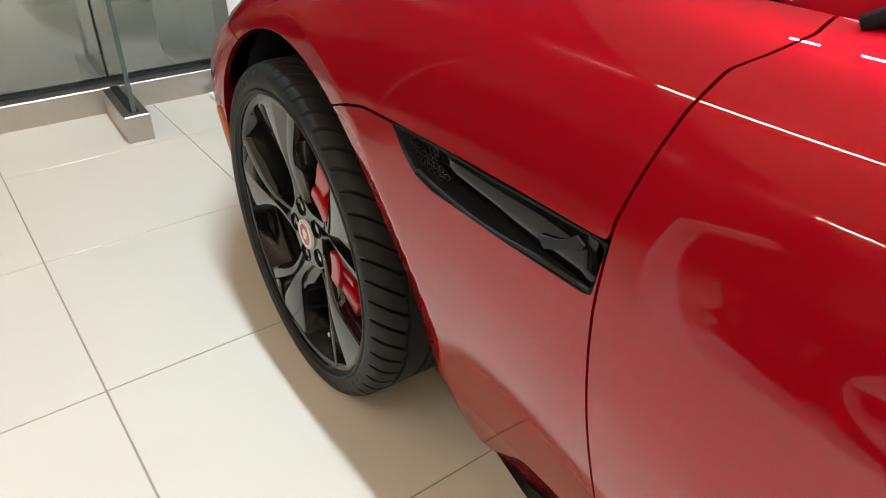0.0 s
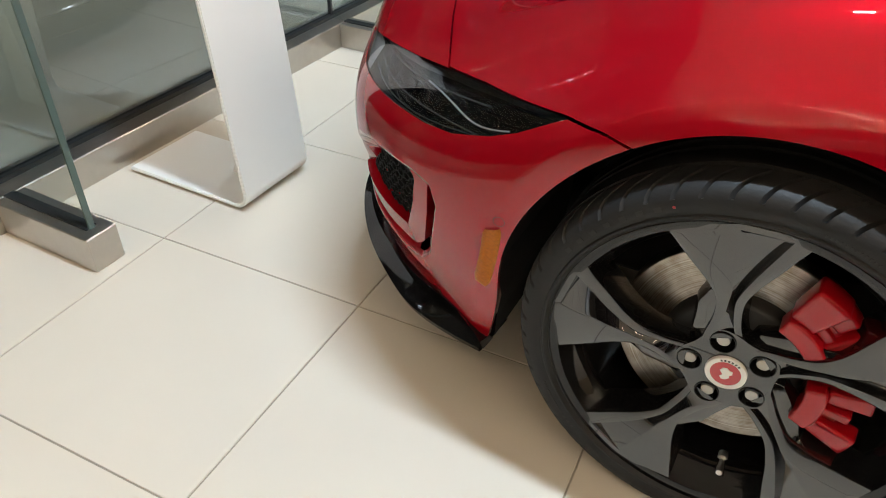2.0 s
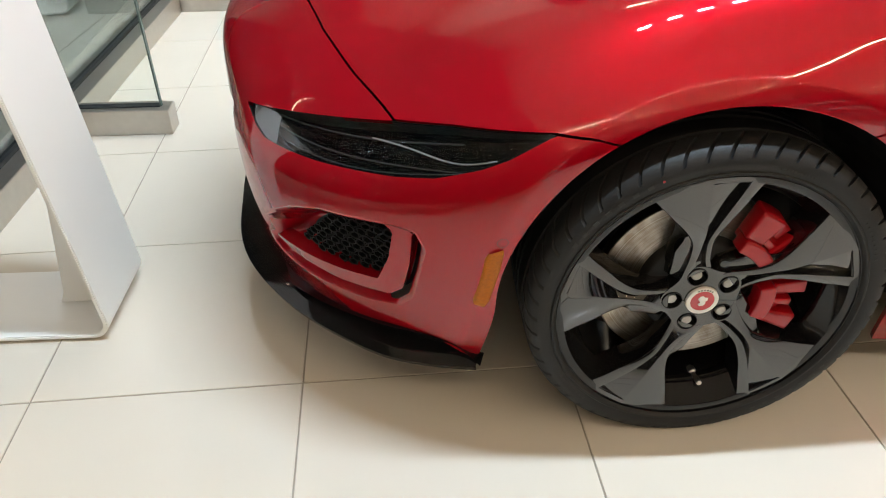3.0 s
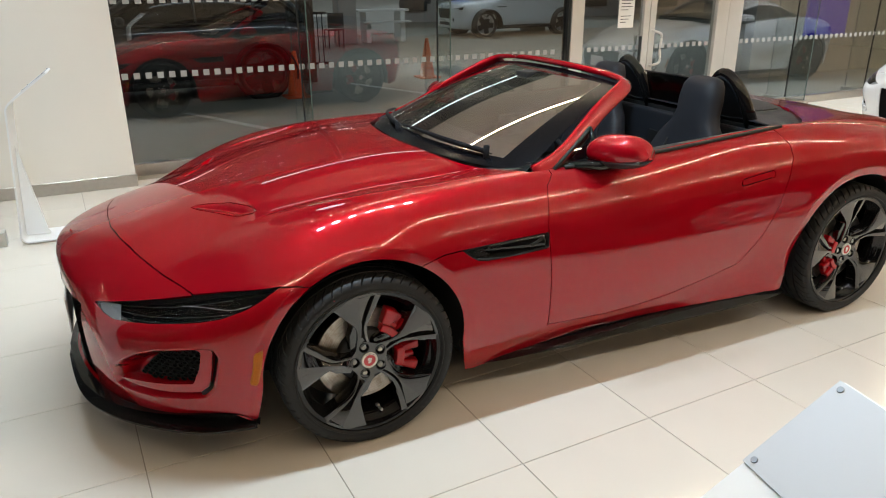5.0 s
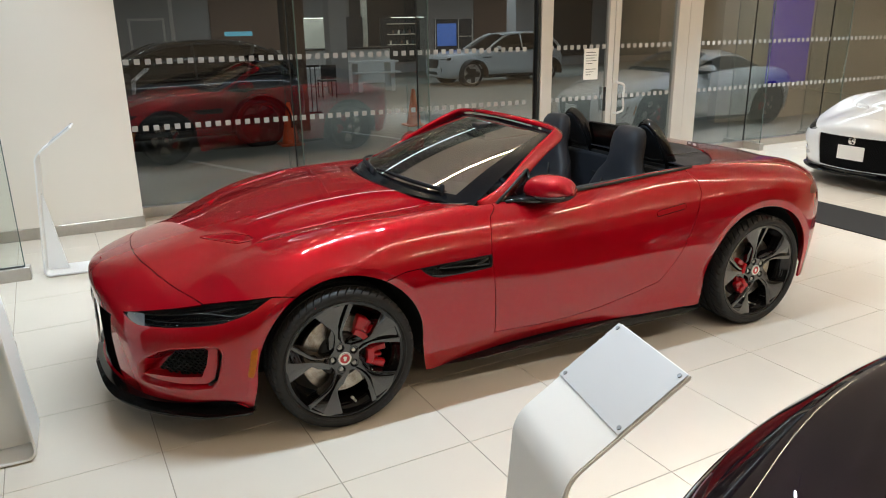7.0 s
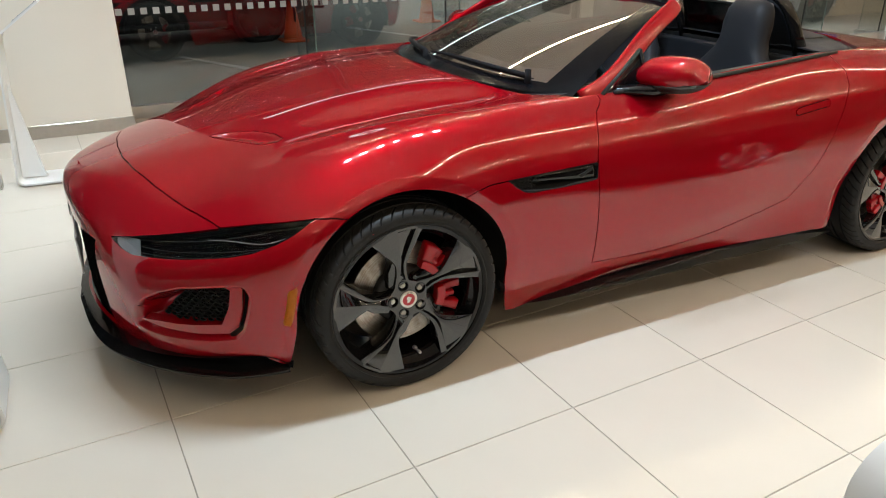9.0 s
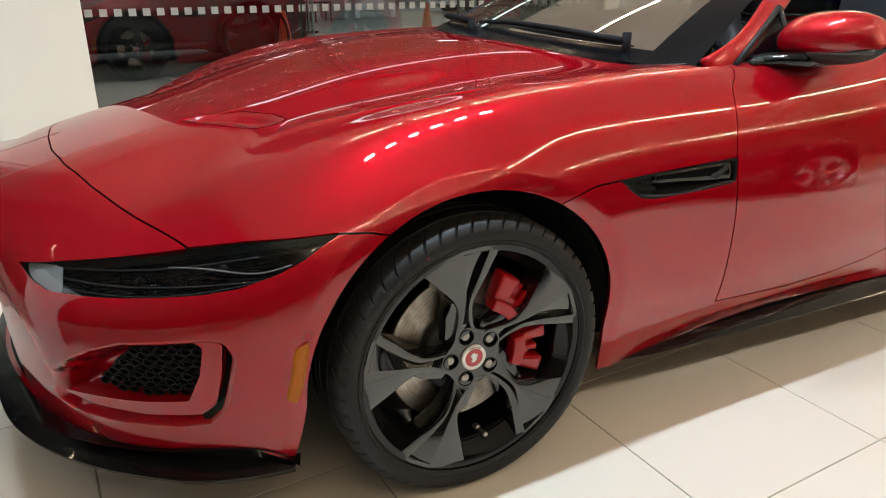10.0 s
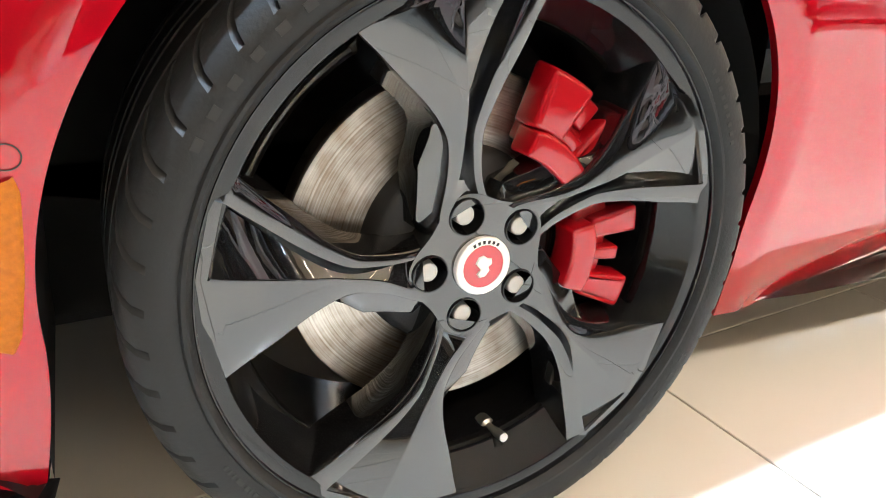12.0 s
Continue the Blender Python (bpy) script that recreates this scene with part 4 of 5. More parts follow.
    a = [bm.verts.new(tuple(on_vent(x, z, .0025))) for x, z in outline]
    b = [bm.verts.new(Vector(on_vent(x, z, .0025)) + Vector((0, .0035, 0))) for x, z in outline]
    bm.faces.new(b)
    for i in range(len(a)):
        bm.faces.new((a[i], a[(i + 1) % len(a)], b[(i + 1) % len(a)], b[i]))
    bmesh.ops.recalc_face_normals(bm, faces=bm.faces[:])
    put("vent_badge", bm, BLACK_PLASTIC, smooth=False)
    lay("bonnet_vent", bowl(nets["scoop"], SCOOP, .014, .045, True), paint, .010, panel["bonnet"])
    lay("handle", moved(nets["handle"], -.001), paint, .010, panel["door"])
    lay("tail_lamp", moved(nets["tail_lamp"], .002), TAIL, .006, label="dark red tail lamp")
    bv, bn, _ = nets["front_bumper"]

    def on_bumper(x, z, depth):
        k = int(np.argmin((bv[:, 0] - x) ** 2 + (bv[:, 2] - z) ** 2 + (bv[:, 1] < .7)))
        c, m = bv[k], bn[k] / np.linalg.norm(bn[k])
        return np.array((x, c[1] - (m[0] * (x - c[0]) + m[2] * (z - c[2])) / m[1], z)) - depth * m
    rows = []
    for t in np.linspace(0, 1, 12):
        pinch = .004 * max(0, 1 - min(t, 1 - t) / .06)
        x0, z0, x1, z1 = -.420 - .023 * t + .003 * math.sin(math.pi * t), .480 - .127 * t, -.384 - .027 * t + .003 * math.sin(math.pi * t), .489 - .149 * t
        rows.append([on_bumper(x0 + pinch + (x1 - x0 - 2 * pinch) * q, z0 + (z1 - z0) * q, -.003 if 0 < q < 1 else .001) for q in (0, .12, .37, .63, .88, 1)])
    put("side_marker", sheet(rows), AMBER, label="amber side marker", smooth=True)
    # parking sensor
    k = int(np.argmin((nets["front_bumper"][0][:, 0] + .388) ** 2 + (nets["front_bumper"][0][:, 2] - .504) ** 2 + (nets["front_bumper"][0][:, 1] < .8)))
    c, nn = Vector(nets["front_bumper"][0][k]), Vector(nets["front_bumper"][1][k]).normalized()
    m = Matrix.Translation(c + nn * .0006) @ nn.to_track_quat("Z", "Y").to_matrix().to_4x4()
    bm = bmesh.new()
    rings = [[bm.verts.new(m @ Vector((r * math.cos(t), r * math.sin(t), .0002))) for t in (2 * math.pi * q / 28 for q in range(28))] for r in (.0092, .0103)]
    for q in range(28):
        bm.faces.new((rings[0][q], rings[0][(q + 1) % 28], rings[1][(q + 1) % 28], rings[1][q]))
    put("parking_sensor", bm, BLACK_PLASTIC)
    # wheel wells
    for cx, r in ((.007, .413), (2.622, .416)):
        line = [(cx + r + .010, .225), (cx + r + .004, .28)] + [(cx + r * math.cos(radians(a)), .343 + r * math.sin(radians(a))) for a in range(0, 181, 6)] + [(cx - r - .004, .28), (cx - r - .010, .225), (cx - r - .012, .170)]
        rows = [[(x, w - (.06 if z < .30 and x > cx else .03 if z < .30 else .0), z) for x, z in line] for w in (.880, .80, .66, .50)]
        rows.append([(cx, .50, .26) for _ in line])
        well = put("wheel_well", sheet(rows), DARK, label="black plastic wheel well liner", smooth=False)
    # side skirt and corner fin
    rows = []
    for x, w0, z0, dz in ((.52, .790, .156, .006), (.62, .806, .160, .014), (.85, .822, .168, .026), (1.3, .846, .182, .038), (1.8, .872, .192, .042), (2.08, .888, .196, .034), (2.20, .885, .192, .012)):
        rows.append([(x, w0 - .03, z0 + .02), (x, w0 + .012, z0 + .006), (x, w0 + .040, z0 - dz * .55), (x, w0 + .036, z0 - dz * .75), (x, w0 - .02, z0 - dz)])
    put("side_skirt", sheet(np.array(rows).transpose(1, 0, 2)), GLOSS_BLACK, label="gloss black side skirt", angle=35)
    rows = []
    for x, w, wb, zb in ((-.424, .895, .900, .172), (-.490, .885, .878, .222), (-.595, .855, .838, .231), (-.690, .795, .775, .219), (-.800, .700, .685, .212), (-.905, .570, .556, .210), (-.985, .405, .390, .214), (-1.022, .200, .198, .218), (-1.040, 0, 0, .218)):
        back = min(1, max(0, (-.45 - x) / .2))
        rows.append([(x + .05 * back, wb * .92, zb + .006), (x + .004, wb - .004, zb - .001), (x + .014, wb - .026, .188), (x, w - .010, .174), (x - .007, w, .168), (x - .004, w - .002, .158), (x + .10 * back, w * .86, .148)])
    rows = np.array(rows)
    rows = spline(np.arange(len(rows)), rows, np.linspace(0, len(rows) - 1, 49))
    put("front_splitter", sheet(rows.transpose(1, 0, 2)), GLOSS_BLACK, label="gloss black front splitter", angle=40)


def cabin(car, paint):
    """Windscreen with its painted frame, seats, hoops, dash, tonneau and the rest within the doors."""
    frame_line = [(.80, .752, .925), (.90, .745, .962), (1.10, .684, 1.082), (1.28, .622, 1.184), (1.375, .572, 1.228), (1.395, .49, 1.244), (1.365, .25, 1.266), (1.35, 0, 1.272)]
    half = curve_points(frame_line, 40)
    full = np.concatenate([half * (1, -1, 1), half[::-1][1:]])
    sec = []
    for i, p in enumerate(full):
        t = min(i, len(full) - 1 - i) / 39
        along = full[min(i + 1, len(full) - 1)] - full[max(i - 1, 0)]
        along = Vector(along).normalized()
        out = Vector((.30, math.copysign(1, p[1]) * max(0, 1 - max(0, t - .72) * 4.2), .55 + .5 * t))
        out = (out - along * out.dot(along)).normalized()
        side = along.cross(out)
        wide = .036 if t < .75 else .040
        sec.append([Vector(p) + out * .016 * math.copysign(abs(math.sin(b)) ** .7, math.sin(b)) + side * wide * math.copysign(abs(math.cos(b)) ** .7, math.cos(b)) for b in (2 * math.pi * q / 16 for q in range(16))])
    frame_part = part("windscreen_frame", loft(sec), paint, car, "red windscreen frame", smooth=True)
    # the glass, bowed, and its black border
    rows = []
    for k in range(13):
        t = k / 12
        row = []
        for q in range(-14, 15):
            u = q / 14
            base = Vector((.475 + .290 * abs(u) ** 2.4, -.735 * u, .968 - .040 * abs(u) ** 2))
            top = Vector((1.335 + .035 * u * u, -.535 * u, 1.252 - .030 * abs(u) ** 2))
            p = base.lerp(top, t)
            p += Vector((-.30, 0, 1)).normalized() * (.022 * math.sin(math.pi * t) * (1 - .3 * u * u))
            row.append(p)
        rows.append(row)
    glass = part("windscreen", sheet(rows), SCREEN, car, "raked windscreen with a black border", smooth=True)
    border = []
    for k, (t0, t1) in enumerate(((0.0, .085), (.955, 1.0))):
        border.append([[Vector(rows[0][q]).lerp(Vector(rows[-1][q]), t) + Vector((-.30, 0, 1)).normalized() * (.022 * math.sin(math.pi * t) * (1 - .3 * ((q - 14) / 14) ** 2) + .0012) for q in range(29)] for t in (t0, (t0 + t1) / 2, t1)])
    for g in border:
        part("glass_border", sheet(g), BORDER, glass)
    for cols in ((0, 1, 2), (26, 27, 28)):
        part("glass_border", sheet([[Vector(r[c]) + Vector((-.0004, 0, .0012)) for c in cols] for r in rows]), BORDER, glass)
    part("rear_view_mirror", box_bm(1.17, 1.195, -.11, .11, 1.145, 1.205, .012), BLACK_PLASTIC, car)
    part("camera_housing", box_bm(1.18, 1.31, -.05, .05, 1.205, 1.232, .008), BLACK_PLASTIC, car)
    # cowl, wipers
    cowl = [[Vector((.438 + .305 * (abs(q) / 14) ** 2.4 + d, -.745 * q / 14, .966 - .040 * (q / 14) ** 2 + h)) for q in range(-14, 15)] for d, h in ((-.005, -.030), (.010, -.018), (.07, -.012))]
    part("cowl", sheet(cowl, .004), TRIM, car, smooth=True)
    for y0, y1, lift in ((-.56, .03, .012), (.06, .62, .012)):
        arm = []
        for t in np.linspace(0, 1, 12):
            y = y0 + (y1 - y0) * t
            u = y / .735
            x = .475 + .290 * abs(u) ** 2.4 + .055 + .020 * t
            arm.append((x, y, .968 - .04 * u * u + .045 + lift * math.sin(math.pi * t)))
        w = part("wiper", tube(arm, [.012 - .006 * k / 11 for k in range(12)], 8), TRIM, car, "black wiper arm lying on the glass", smooth=True)
        blade = [(x + .028, y, z - .016) for x, y, z in arm]
        part("wiper_blade", tube(blade, .0065, 8), RUBBER, w, smooth=True)
        part("pivot", tube([(arm[0][0], arm[0][1], .94), (arm[0][0], arm[0][1], 1.016)], .013, 12), TRIM, w, smooth=True)
    # tub, dash, wheel
    tub = bmesh.new()
    for b in (box_bm(.55, 2.45, -.74, .74, .20, .24), box_bm(.50, .56, -.74, .74, .2, .90), box_bm(2.24, 2.30, -.74, .74, .24, .955)):
        m = bpy.data.meshes.new("piece")
        b.to_mesh(m)
        b.free()
        tub.from_mesh(m)
        bpy.data.meshes.remove(m)
    part("cabin_tub", tub, DARK, car)
    trim = part("rear_trim", box_bm(2.195, 2.238, -.70, .70, .42, .94, .02, 3), LEATHER, car, "dark leather panel behind the seats")
    for y0, y1 in ((-.17, -.02), (.02, .17)):
        part("trim_pocket", box_bm(2.186, 2.196, y0, y1, .62, .82, .004, 1), BLACK_PLASTIC, trim)
    dash = []
    for y in np.linspace(-.71, .71, 25):
        hood = .028 * math.exp(-((y + .385) / .16) ** 2)
        dash.append([(.58, y, .60), (.60, y, .90), (.66, y, .935), (.80, y, .945 + hood * .6), (.93, y, .935 + hood), (.985, y, .905 + hood * .7), (.99, y, .84), (.95, y, .76), (.94, y, .55)])
    part("dashboard", sheet(dash), LEATHER, car, "dark leather dashboard", smooth=True)
    part("centre_console", box_bm(.95, 1.95, -.11, .11, .3, .58, .03, 3), LEATHER, car)
    rim = bmesh.new()
    m = Matrix.Translation((1.16, -.385, .83)) @ Matrix.Rotation(radians(66), 4, "Y")
    rings = []
    for k in range(40):
        a = 2 * math.pi * k / 40
        rings.append([rim.verts.new(m @ Vector(((.180 + .014 * math.cos(b)) * math.cos(a), (.180 + .014 * math.cos(b)) * math.sin(a), .014 * math.sin(b)))) for b in (2 * math.pi * q / 10 for q in range(10))])
    for k in range(40):
        for q in range(10):
            rim.faces.new((rings[k][q], rings[(k + 1) % 40][q], rings[(k + 1) % 40][(q + 1) % 10], rings[k][(q + 1) % 10]))
    bmesh.ops.recalc_face_normals(rim, faces=rim.faces[:])
    steering = part("steering_wheel", rim, LEATHER, car, smooth=True)
    bm = bmesh.new()
    bmesh.ops.create_cone(bm, cap_ends=True, segments=24, radius1=.075, radius2=.06, depth=.05, matrix=m)
    part("boss", bm, BLACK_PLASTIC, steering, smooth=False)
    for a in (0, 120, 240):
        part("steering_spoke", tube([m @ Vector((.06 * math.cos(radians(a + 90)), .06 * math.sin(radians(a + 90)), 0)), m @ Vector((.175 * math.cos(radians(a + 90)), .175 * math.sin(radians(a + 90)), 0))], .014, 8), BLACK_PLASTIC, steering, smooth=True)
    for side in (1, -1):
        y = -side
        inner = []
        for x in np.linspace(.86, 2.26, 15):
            belt = .934 + .058 * (x - .86) / 1.2
            inner.append([(x, y * .772, belt + .004), (x, y * .755, belt + .012), (x, y * .728, belt + .004), (x, y * .705, belt - .06), (x, y * .715, .66), (x, y * .675, .60), (x, y * .69, .50), (x, y * .72, .24)])
        trim = part("door_trim", sheet(inner), LEATHER, car, "dark leather inner door trim", smooth=True)
        part("armrest", box_bm(1.30, 1.85, min(y * .62, y * .71), max(y * .62, y * .71), .62, .68, .02, 3), LEATHER, trim)
        part("trim_panel", box_bm(1.45, 1.88, min(y * .69, y * .705), max(y * .69, y * .705), .74, .88, .012, 2), BLACK_PLASTIC, trim)
        belt_line = curve_points([(.93, y * .781, .944), (1.2, y * .788, .952), (1.6, y * .792, .972), (2.0, y * .790, .996), (2.16, y * .780, 1.000)], 20)
        part("belt_moulding", tube(belt_line, .0085, 8), BLACK_PLASTIC, car, smooth=True)
        quarter = [[(.895, y * .768, .944), (1.085, y * .765, .950)], [(.99, y * .745, 1.000), (1.090, y * .738, 1.030)], [(1.085, y * .712, 1.058), (1.095, y * .711, 1.066)]]
        part("quarter_glass", sheet(quarter), SMOKED, car, "small dark quarter glass")
        part("quarter_trim", tube([(.88, y * .775, .940), (1.0, y * .738, 1.016), (1.10, y * .706, 1.080)], .008, 8), BLACK_PLASTIC, car, smooth=True)
        part("quarter_post", tube([(1.092, y * .775, .945), (1.096, y * .740, 1.02), (1.10, y * .706, 1.080)], .009, 8), GLOSS_BLACK, car, smooth=True)
        mirror(car, side, paint)
        seat(car, side)
        hoop(car, side)
    # wind deflector and the folded top under its cover
    part("wind_deflector", sheet([[(2.245, -.245, .985), (2.245, .245, .985)], [(2.205, -.255, 1.145), (2.205, .255, 1.145)]], .004), SMOKED, car, "smoked wind deflector between the hoops")
    part("deflector_edge", tube([(2.205, -.262, 1.147), (2.203, 0, 1.151), (2.205, .262, 1.147)], .005, 8), BLACK_PLASTIC, car, smooth=True)
    cover = []
    for k in range(16):
        t = k / 15
        row = []
        for q in range(-16, 17):
            u = q / 16
            front = 2.235
            back = 2.30 + .50 * max(0, 1 - (u * .765 / .78) ** 2) + .012
            x = front + (back - front) * t
            fold = .010 * math.sin(t * 9 + 2 * u) * (1 - t) * t * 2 - .012 * math.exp(-((abs(u) - .47) / .05) ** 2)
            row.append((x, u * .768, .975 + .012 * (1 - u * u) + fold - .012 * t))
        cover.append(row)
    part("tonneau_cover", sheet(cover, .006), LEATHER, car, "dark stretched tonneau cover", smooth=True)
    for y in (-.36, .36):
        part("cover_seam", tube([(2.25, y, .986), (2.45, y * .98, .984), (2.66, y * .9, .976)], .004, 6), BLACK_PLASTIC, car, smooth=True)
    # what closes the car below and behind the skin
    part("underbody", box_bm(-.72, 3.1, -.50, .50, .15, .40, .02, 1), DARK, car)
    part("bulkhead", box_bm(2.30, 3.05, -.68, .68, .20, .90, .02, 1), DARK, car)
    part("nose_block", box_bm(-.86, -.46, -.50, .50, .22, .62, .02, 1), DARK, car)
    part("engine_block", box_bm(-.40, .45, -.46, .46, .2, .78, .02, 1), DARK, car)
    badge = lathe([(1.006, .044), (1.012, .044), (1.014, .040), (1.013, .036), (1.016, .030), (1.018, .0)], 28)
    bmesh.ops.rotate(badge, verts=badge.verts[:], matrix=Matrix.Rotation(radians(-90), 3, "Z"))
    bmesh.ops.translate(badge, verts=badge.verts[:], vec=(0, 0, .535))
    part("badge", badge, CHROME, car, "round chrome badge", smooth=True)
    part("number_plate", box_bm(-1.012, -1.004, -.155, .155, .330, .480, .003), PLATE, car, "blank white number plate")


def convertible(name, label, place, paint, stations=260, levels=150):
    car = thing(name, label, "car", place)
    nets = panels(stations, levels)
    for side in (1, -1):
        body_side(car, nets, side, paint)
        for x in (0, 2.622):
            brake(wheel(car, x, side), 0 if (x == 0) == (side > 0) else 188)
    cabin(car, paint)
    return car


wheel_meshes()
convertible("convertible", "glossy red convertible sports car with its top down", CAR, RED, 600, 270)

# ---------------------------------------------------------------- the showroom
floor = tagged(new("floor"), "cream polished porcelain floor tiles with thin grey joints", "floor", kind="structure")
part("bed", box_bm(-1.86, 16, -9.5, 3.93, -0.08, -0.003), GROUT, floor)
part("outer_floor", box_bm(-1.84, 16, -9.5, -4.75, -0.003, -0.0006), TILE, floor)
part("outer_floor", box_bm(10.6, 16, -4.75, 3.9, -0.003, -0.0006), TILE, floor)

# corner wall, ceiling and the walls that close the room behind the camera
wall_corner = tagged(part("wall_corner", box_bm(-1.98, -0.57, 3.52, 4.2, 0.0, CEILING), WALL), "cream painted corner wall", "wall", kind="structure")
tagged(part("baseboard", box_bm(-1.96, -0.560, 3.505, 3.52, 0.0, 0.105, .003, 1), STEEL), "brushed metal baseboard under the cream wall", "baseboard", kind="structure")
tagged(part("ceiling", box_bm(-1.98, 16, -9.5, 4.0, CEILING, CEILING + 0.15), CEIL), "matt beige ceiling", "ceiling", kind="structure")
tagged(part("wall_south", box_bm(-2, 16, -9.7, -9.5, 0, CEILING), BACK_WALL), "dark grey back wall", "wall", kind="structure")
tagged(part("wall_east", box_bm(16, 16.2, -9.5, 4.0, 0, CEILING), WALL), "cream end wall", "wall", kind="structure")


def lathe_up(profile, segments=24):
    bm = bmesh.new()
    rings = [[bm.verts.new((r * math.cos(a), r * math.sin(a), z)) for a in (2 * math.pi * k / segments for k in range(segments))] for r, z in profile]
    for p, q in zip(rings, rings[1:]):
        for k in range(segments):
            bm.faces.new((p[k], p[(k + 1) % segments], q[(k + 1) % segments], q[k]))
    bmesh.ops.remove_doubles(bm, verts=bm.verts[:], dist=1e-5)
    bmesh.ops.recalc_face_normals(bm, faces=bm.faces[:])
    return bm


def ceiling_strip(y, x0, x1, watts, wide=0.014, colour=(1.0, 0.79, 0.55)):
    holder = thing("ceiling_light", "long thin linear light in a white housing on the ceiling", "ceiling light", group="ceiling light strips")
    part("housing", box_bm(x0 - .02, x1 + .02, y - wide / 2 - .02, y + wide / 2 + .02, CEILING - .035, CEILING - .001, .004, 1), WHITE_METAL, holder)
    lamp = strip_lamp("diffuser", x0, x1, y - wide / 2, y + wide / 2, CEILING - 0.04, watts, colour)
    lamp.parent = holder


for y, x0, x1, watts in STRIPS:
    ceiling_strip(y, x0, x1, watts)
track = thing("track_light", "white ceiling track with six small rectangular spots", "track light")
part("rail", box_bm(TRACK_X - .2, TRACK_X + 6 * TRACK_STEP, TRACK_Y - .035, TRACK_Y + .035, CEILING - .05, CEILING - .001, .004, 1), WHITE_METAL, track)
for k in range(6):
    lamp = strip_lamp("spot", TRACK_X + TRACK_STEP * k, TRACK_X + TRACK_STEP * k + .13, TRACK_Y - .022, TRACK_Y + .022, CEILING - 0.055, TRACK_WATTS, (0.68, 0.85, 1.0))
    lamp.parent = track
for x, y in FILL_DOWNLIGHTS + WALL_FILLS:
    holder = thing("ceiling_spot", "small round white downlight added on the ceiling as fill", "ceiling light", pose(x, y, CEILING), "round downlights")
    part("bezel", lathe_up([(.085, -.001), (.085, -.012), (.062, -.016), (.060, -.004)]), WHITE_METAL, holder, smooth=True)
    lamp = strip_lamp("glow_disc", -.055, .055, -.055, .055, -.010, DOWN_WATTS if x > -1 else WALL_WATTS, (0.74, 0.88, 1.0))
    lamp.data.shape, lamp.data.spread = "DISK", radians(80)
    lamp.parent = holder


# ---- glass walls
def dot_mesh():
    bm = box_bm(-.026, .026, -.001, .001, -.026, .026)
    data = bpy.data.meshes.new("marking_square")
    bm.to_mesh(data)
    bm.free()
    data.materials.append(FROST)
    return data


DOT = dot_mesh()
window_north = tagged(new("window_north"), "tall frameless showroom glazing with two rows of frosted squares", "window", kind="structure")
for x0, x1 in ((-0.565, 1.035), (1.045, 2.475), (2.485, 4.048), (6.67, 7.685), (7.695, 9.285), (9.295, 12.6)):
    ob = part("pane", box_bm(x0, x1, 3.899, 3.901, .10, CEILING), PANE, window_north)
    ob.visible_shadow = False
part("sill_rail", box_bm(-.565, 4.045, 3.86, 3.96, -.003, .10, .004, 1), STEEL, window_north, "brushed metal base rail")
part("sill_rail", box_bm(6.67, 12.6, 3.86, 3.96, -.003, .10, .004, 1), STEEL, window_north, "brushed metal base rail")
for x in (1.04, 2.48, 7.69, 9.29):
    part("joint", box_bm(x - .007, x + .007, 3.893, 3.907, .10, CEILING), GASKET, window_north)
    fin = part("glass_fin", box_bm(x - .0015, x + .0015, 3.60, 3.892, .10, CEILING), FIN, window_north)
    fin.visible_shadow = False
    part("fin_edge", box_bm(x - .006, x + .006, 3.594, 3.600, .10, CEILING), EDGE_GREEN, window_north)
    part("fin_shoe", box_bm(x - .045, x + .045, 3.56, 3.86, 0, .10, .004, 1), STEEL, window_north)
for x in np.arange(-.52, 11.4, .098):
    for z0 in (1.50, .875):
        if 3.92 < x < 4.28 or 5.08 < x < 5.31 or 6.2 < x < 6.70:
            continue
        dot = new("marking_square", DOT)
        dot.parent = window_north
        dot.location = (x, 3.896, z0)
# the double door in its pale frame
door_1 = tagged(new("door_1"), "closed glass double door in a pale metal frame", "door", kind="structure")
part("jamb", box_bm(4.05, 4.09, 3.86, 3.96, 0, CEILING, .004, 1), GASKET, door_1)
part("jamb", box_bm(4.095, 4.26, 3.85, 3.95, 0, CEILING, .004, 1), FRAME, door_1, "pale metal door post")
part("stile", box_bm(5.11, 5.195, 3.86, 3.94, 0, 2.4, .004, 1), FRAME, door_1)
part("stile", box_bm(5.203, 5.29, 3.86, 3.94, 0, 2.4, .004, 1), FRAME, door_1)
part("jamb", box_bm(6.23, 6.42, 3.85, 3.95, 0, CEILING, .004, 1), FRAME, door_1, "pale metal door post")
part("jamb", box_bm(6.43, 6.66, 3.86, 3.96, 0, CEILING, .004, 1), FRAME, door_1)
part("head_rail", box_bm(4.26, 6.23, 3.86, 3.94, 2.4, 2.5, .004, 1), FRAME, door_1)
for x0, x1 in ((4.26, 5.11), (5.29, 6.23)):
    ob = part("pane", box_bm(x0, x1, 3.899, 3.901, .10, 2.4), PANE, door_1)
    ob.visible_shadow = False
    part("bottom_rail", box_bm(x0, x1, 3.875, 3.925, .01, .10, .003, 1), FRAME, door_1)
    ob = part("fanlight", box_bm(x0, x1, 3.899, 3.901, 2.5, CEILING), PANE, door_1)
    ob.visible_shadow = False
handle = tube(curve_points([(5.25, 3.86, .66), (5.25, 3.80, .67), (5.31, 3.785, .69), (5.32, 3.785, .86), (5.31, 3.785, 1.03), (5.25, 3.80, 1.05), (5.25, 3.86, 1.06)], 30), .015, 10)
part("pull_handle", handle, FRAME, door_1, "white looped pull handle", smooth=True)
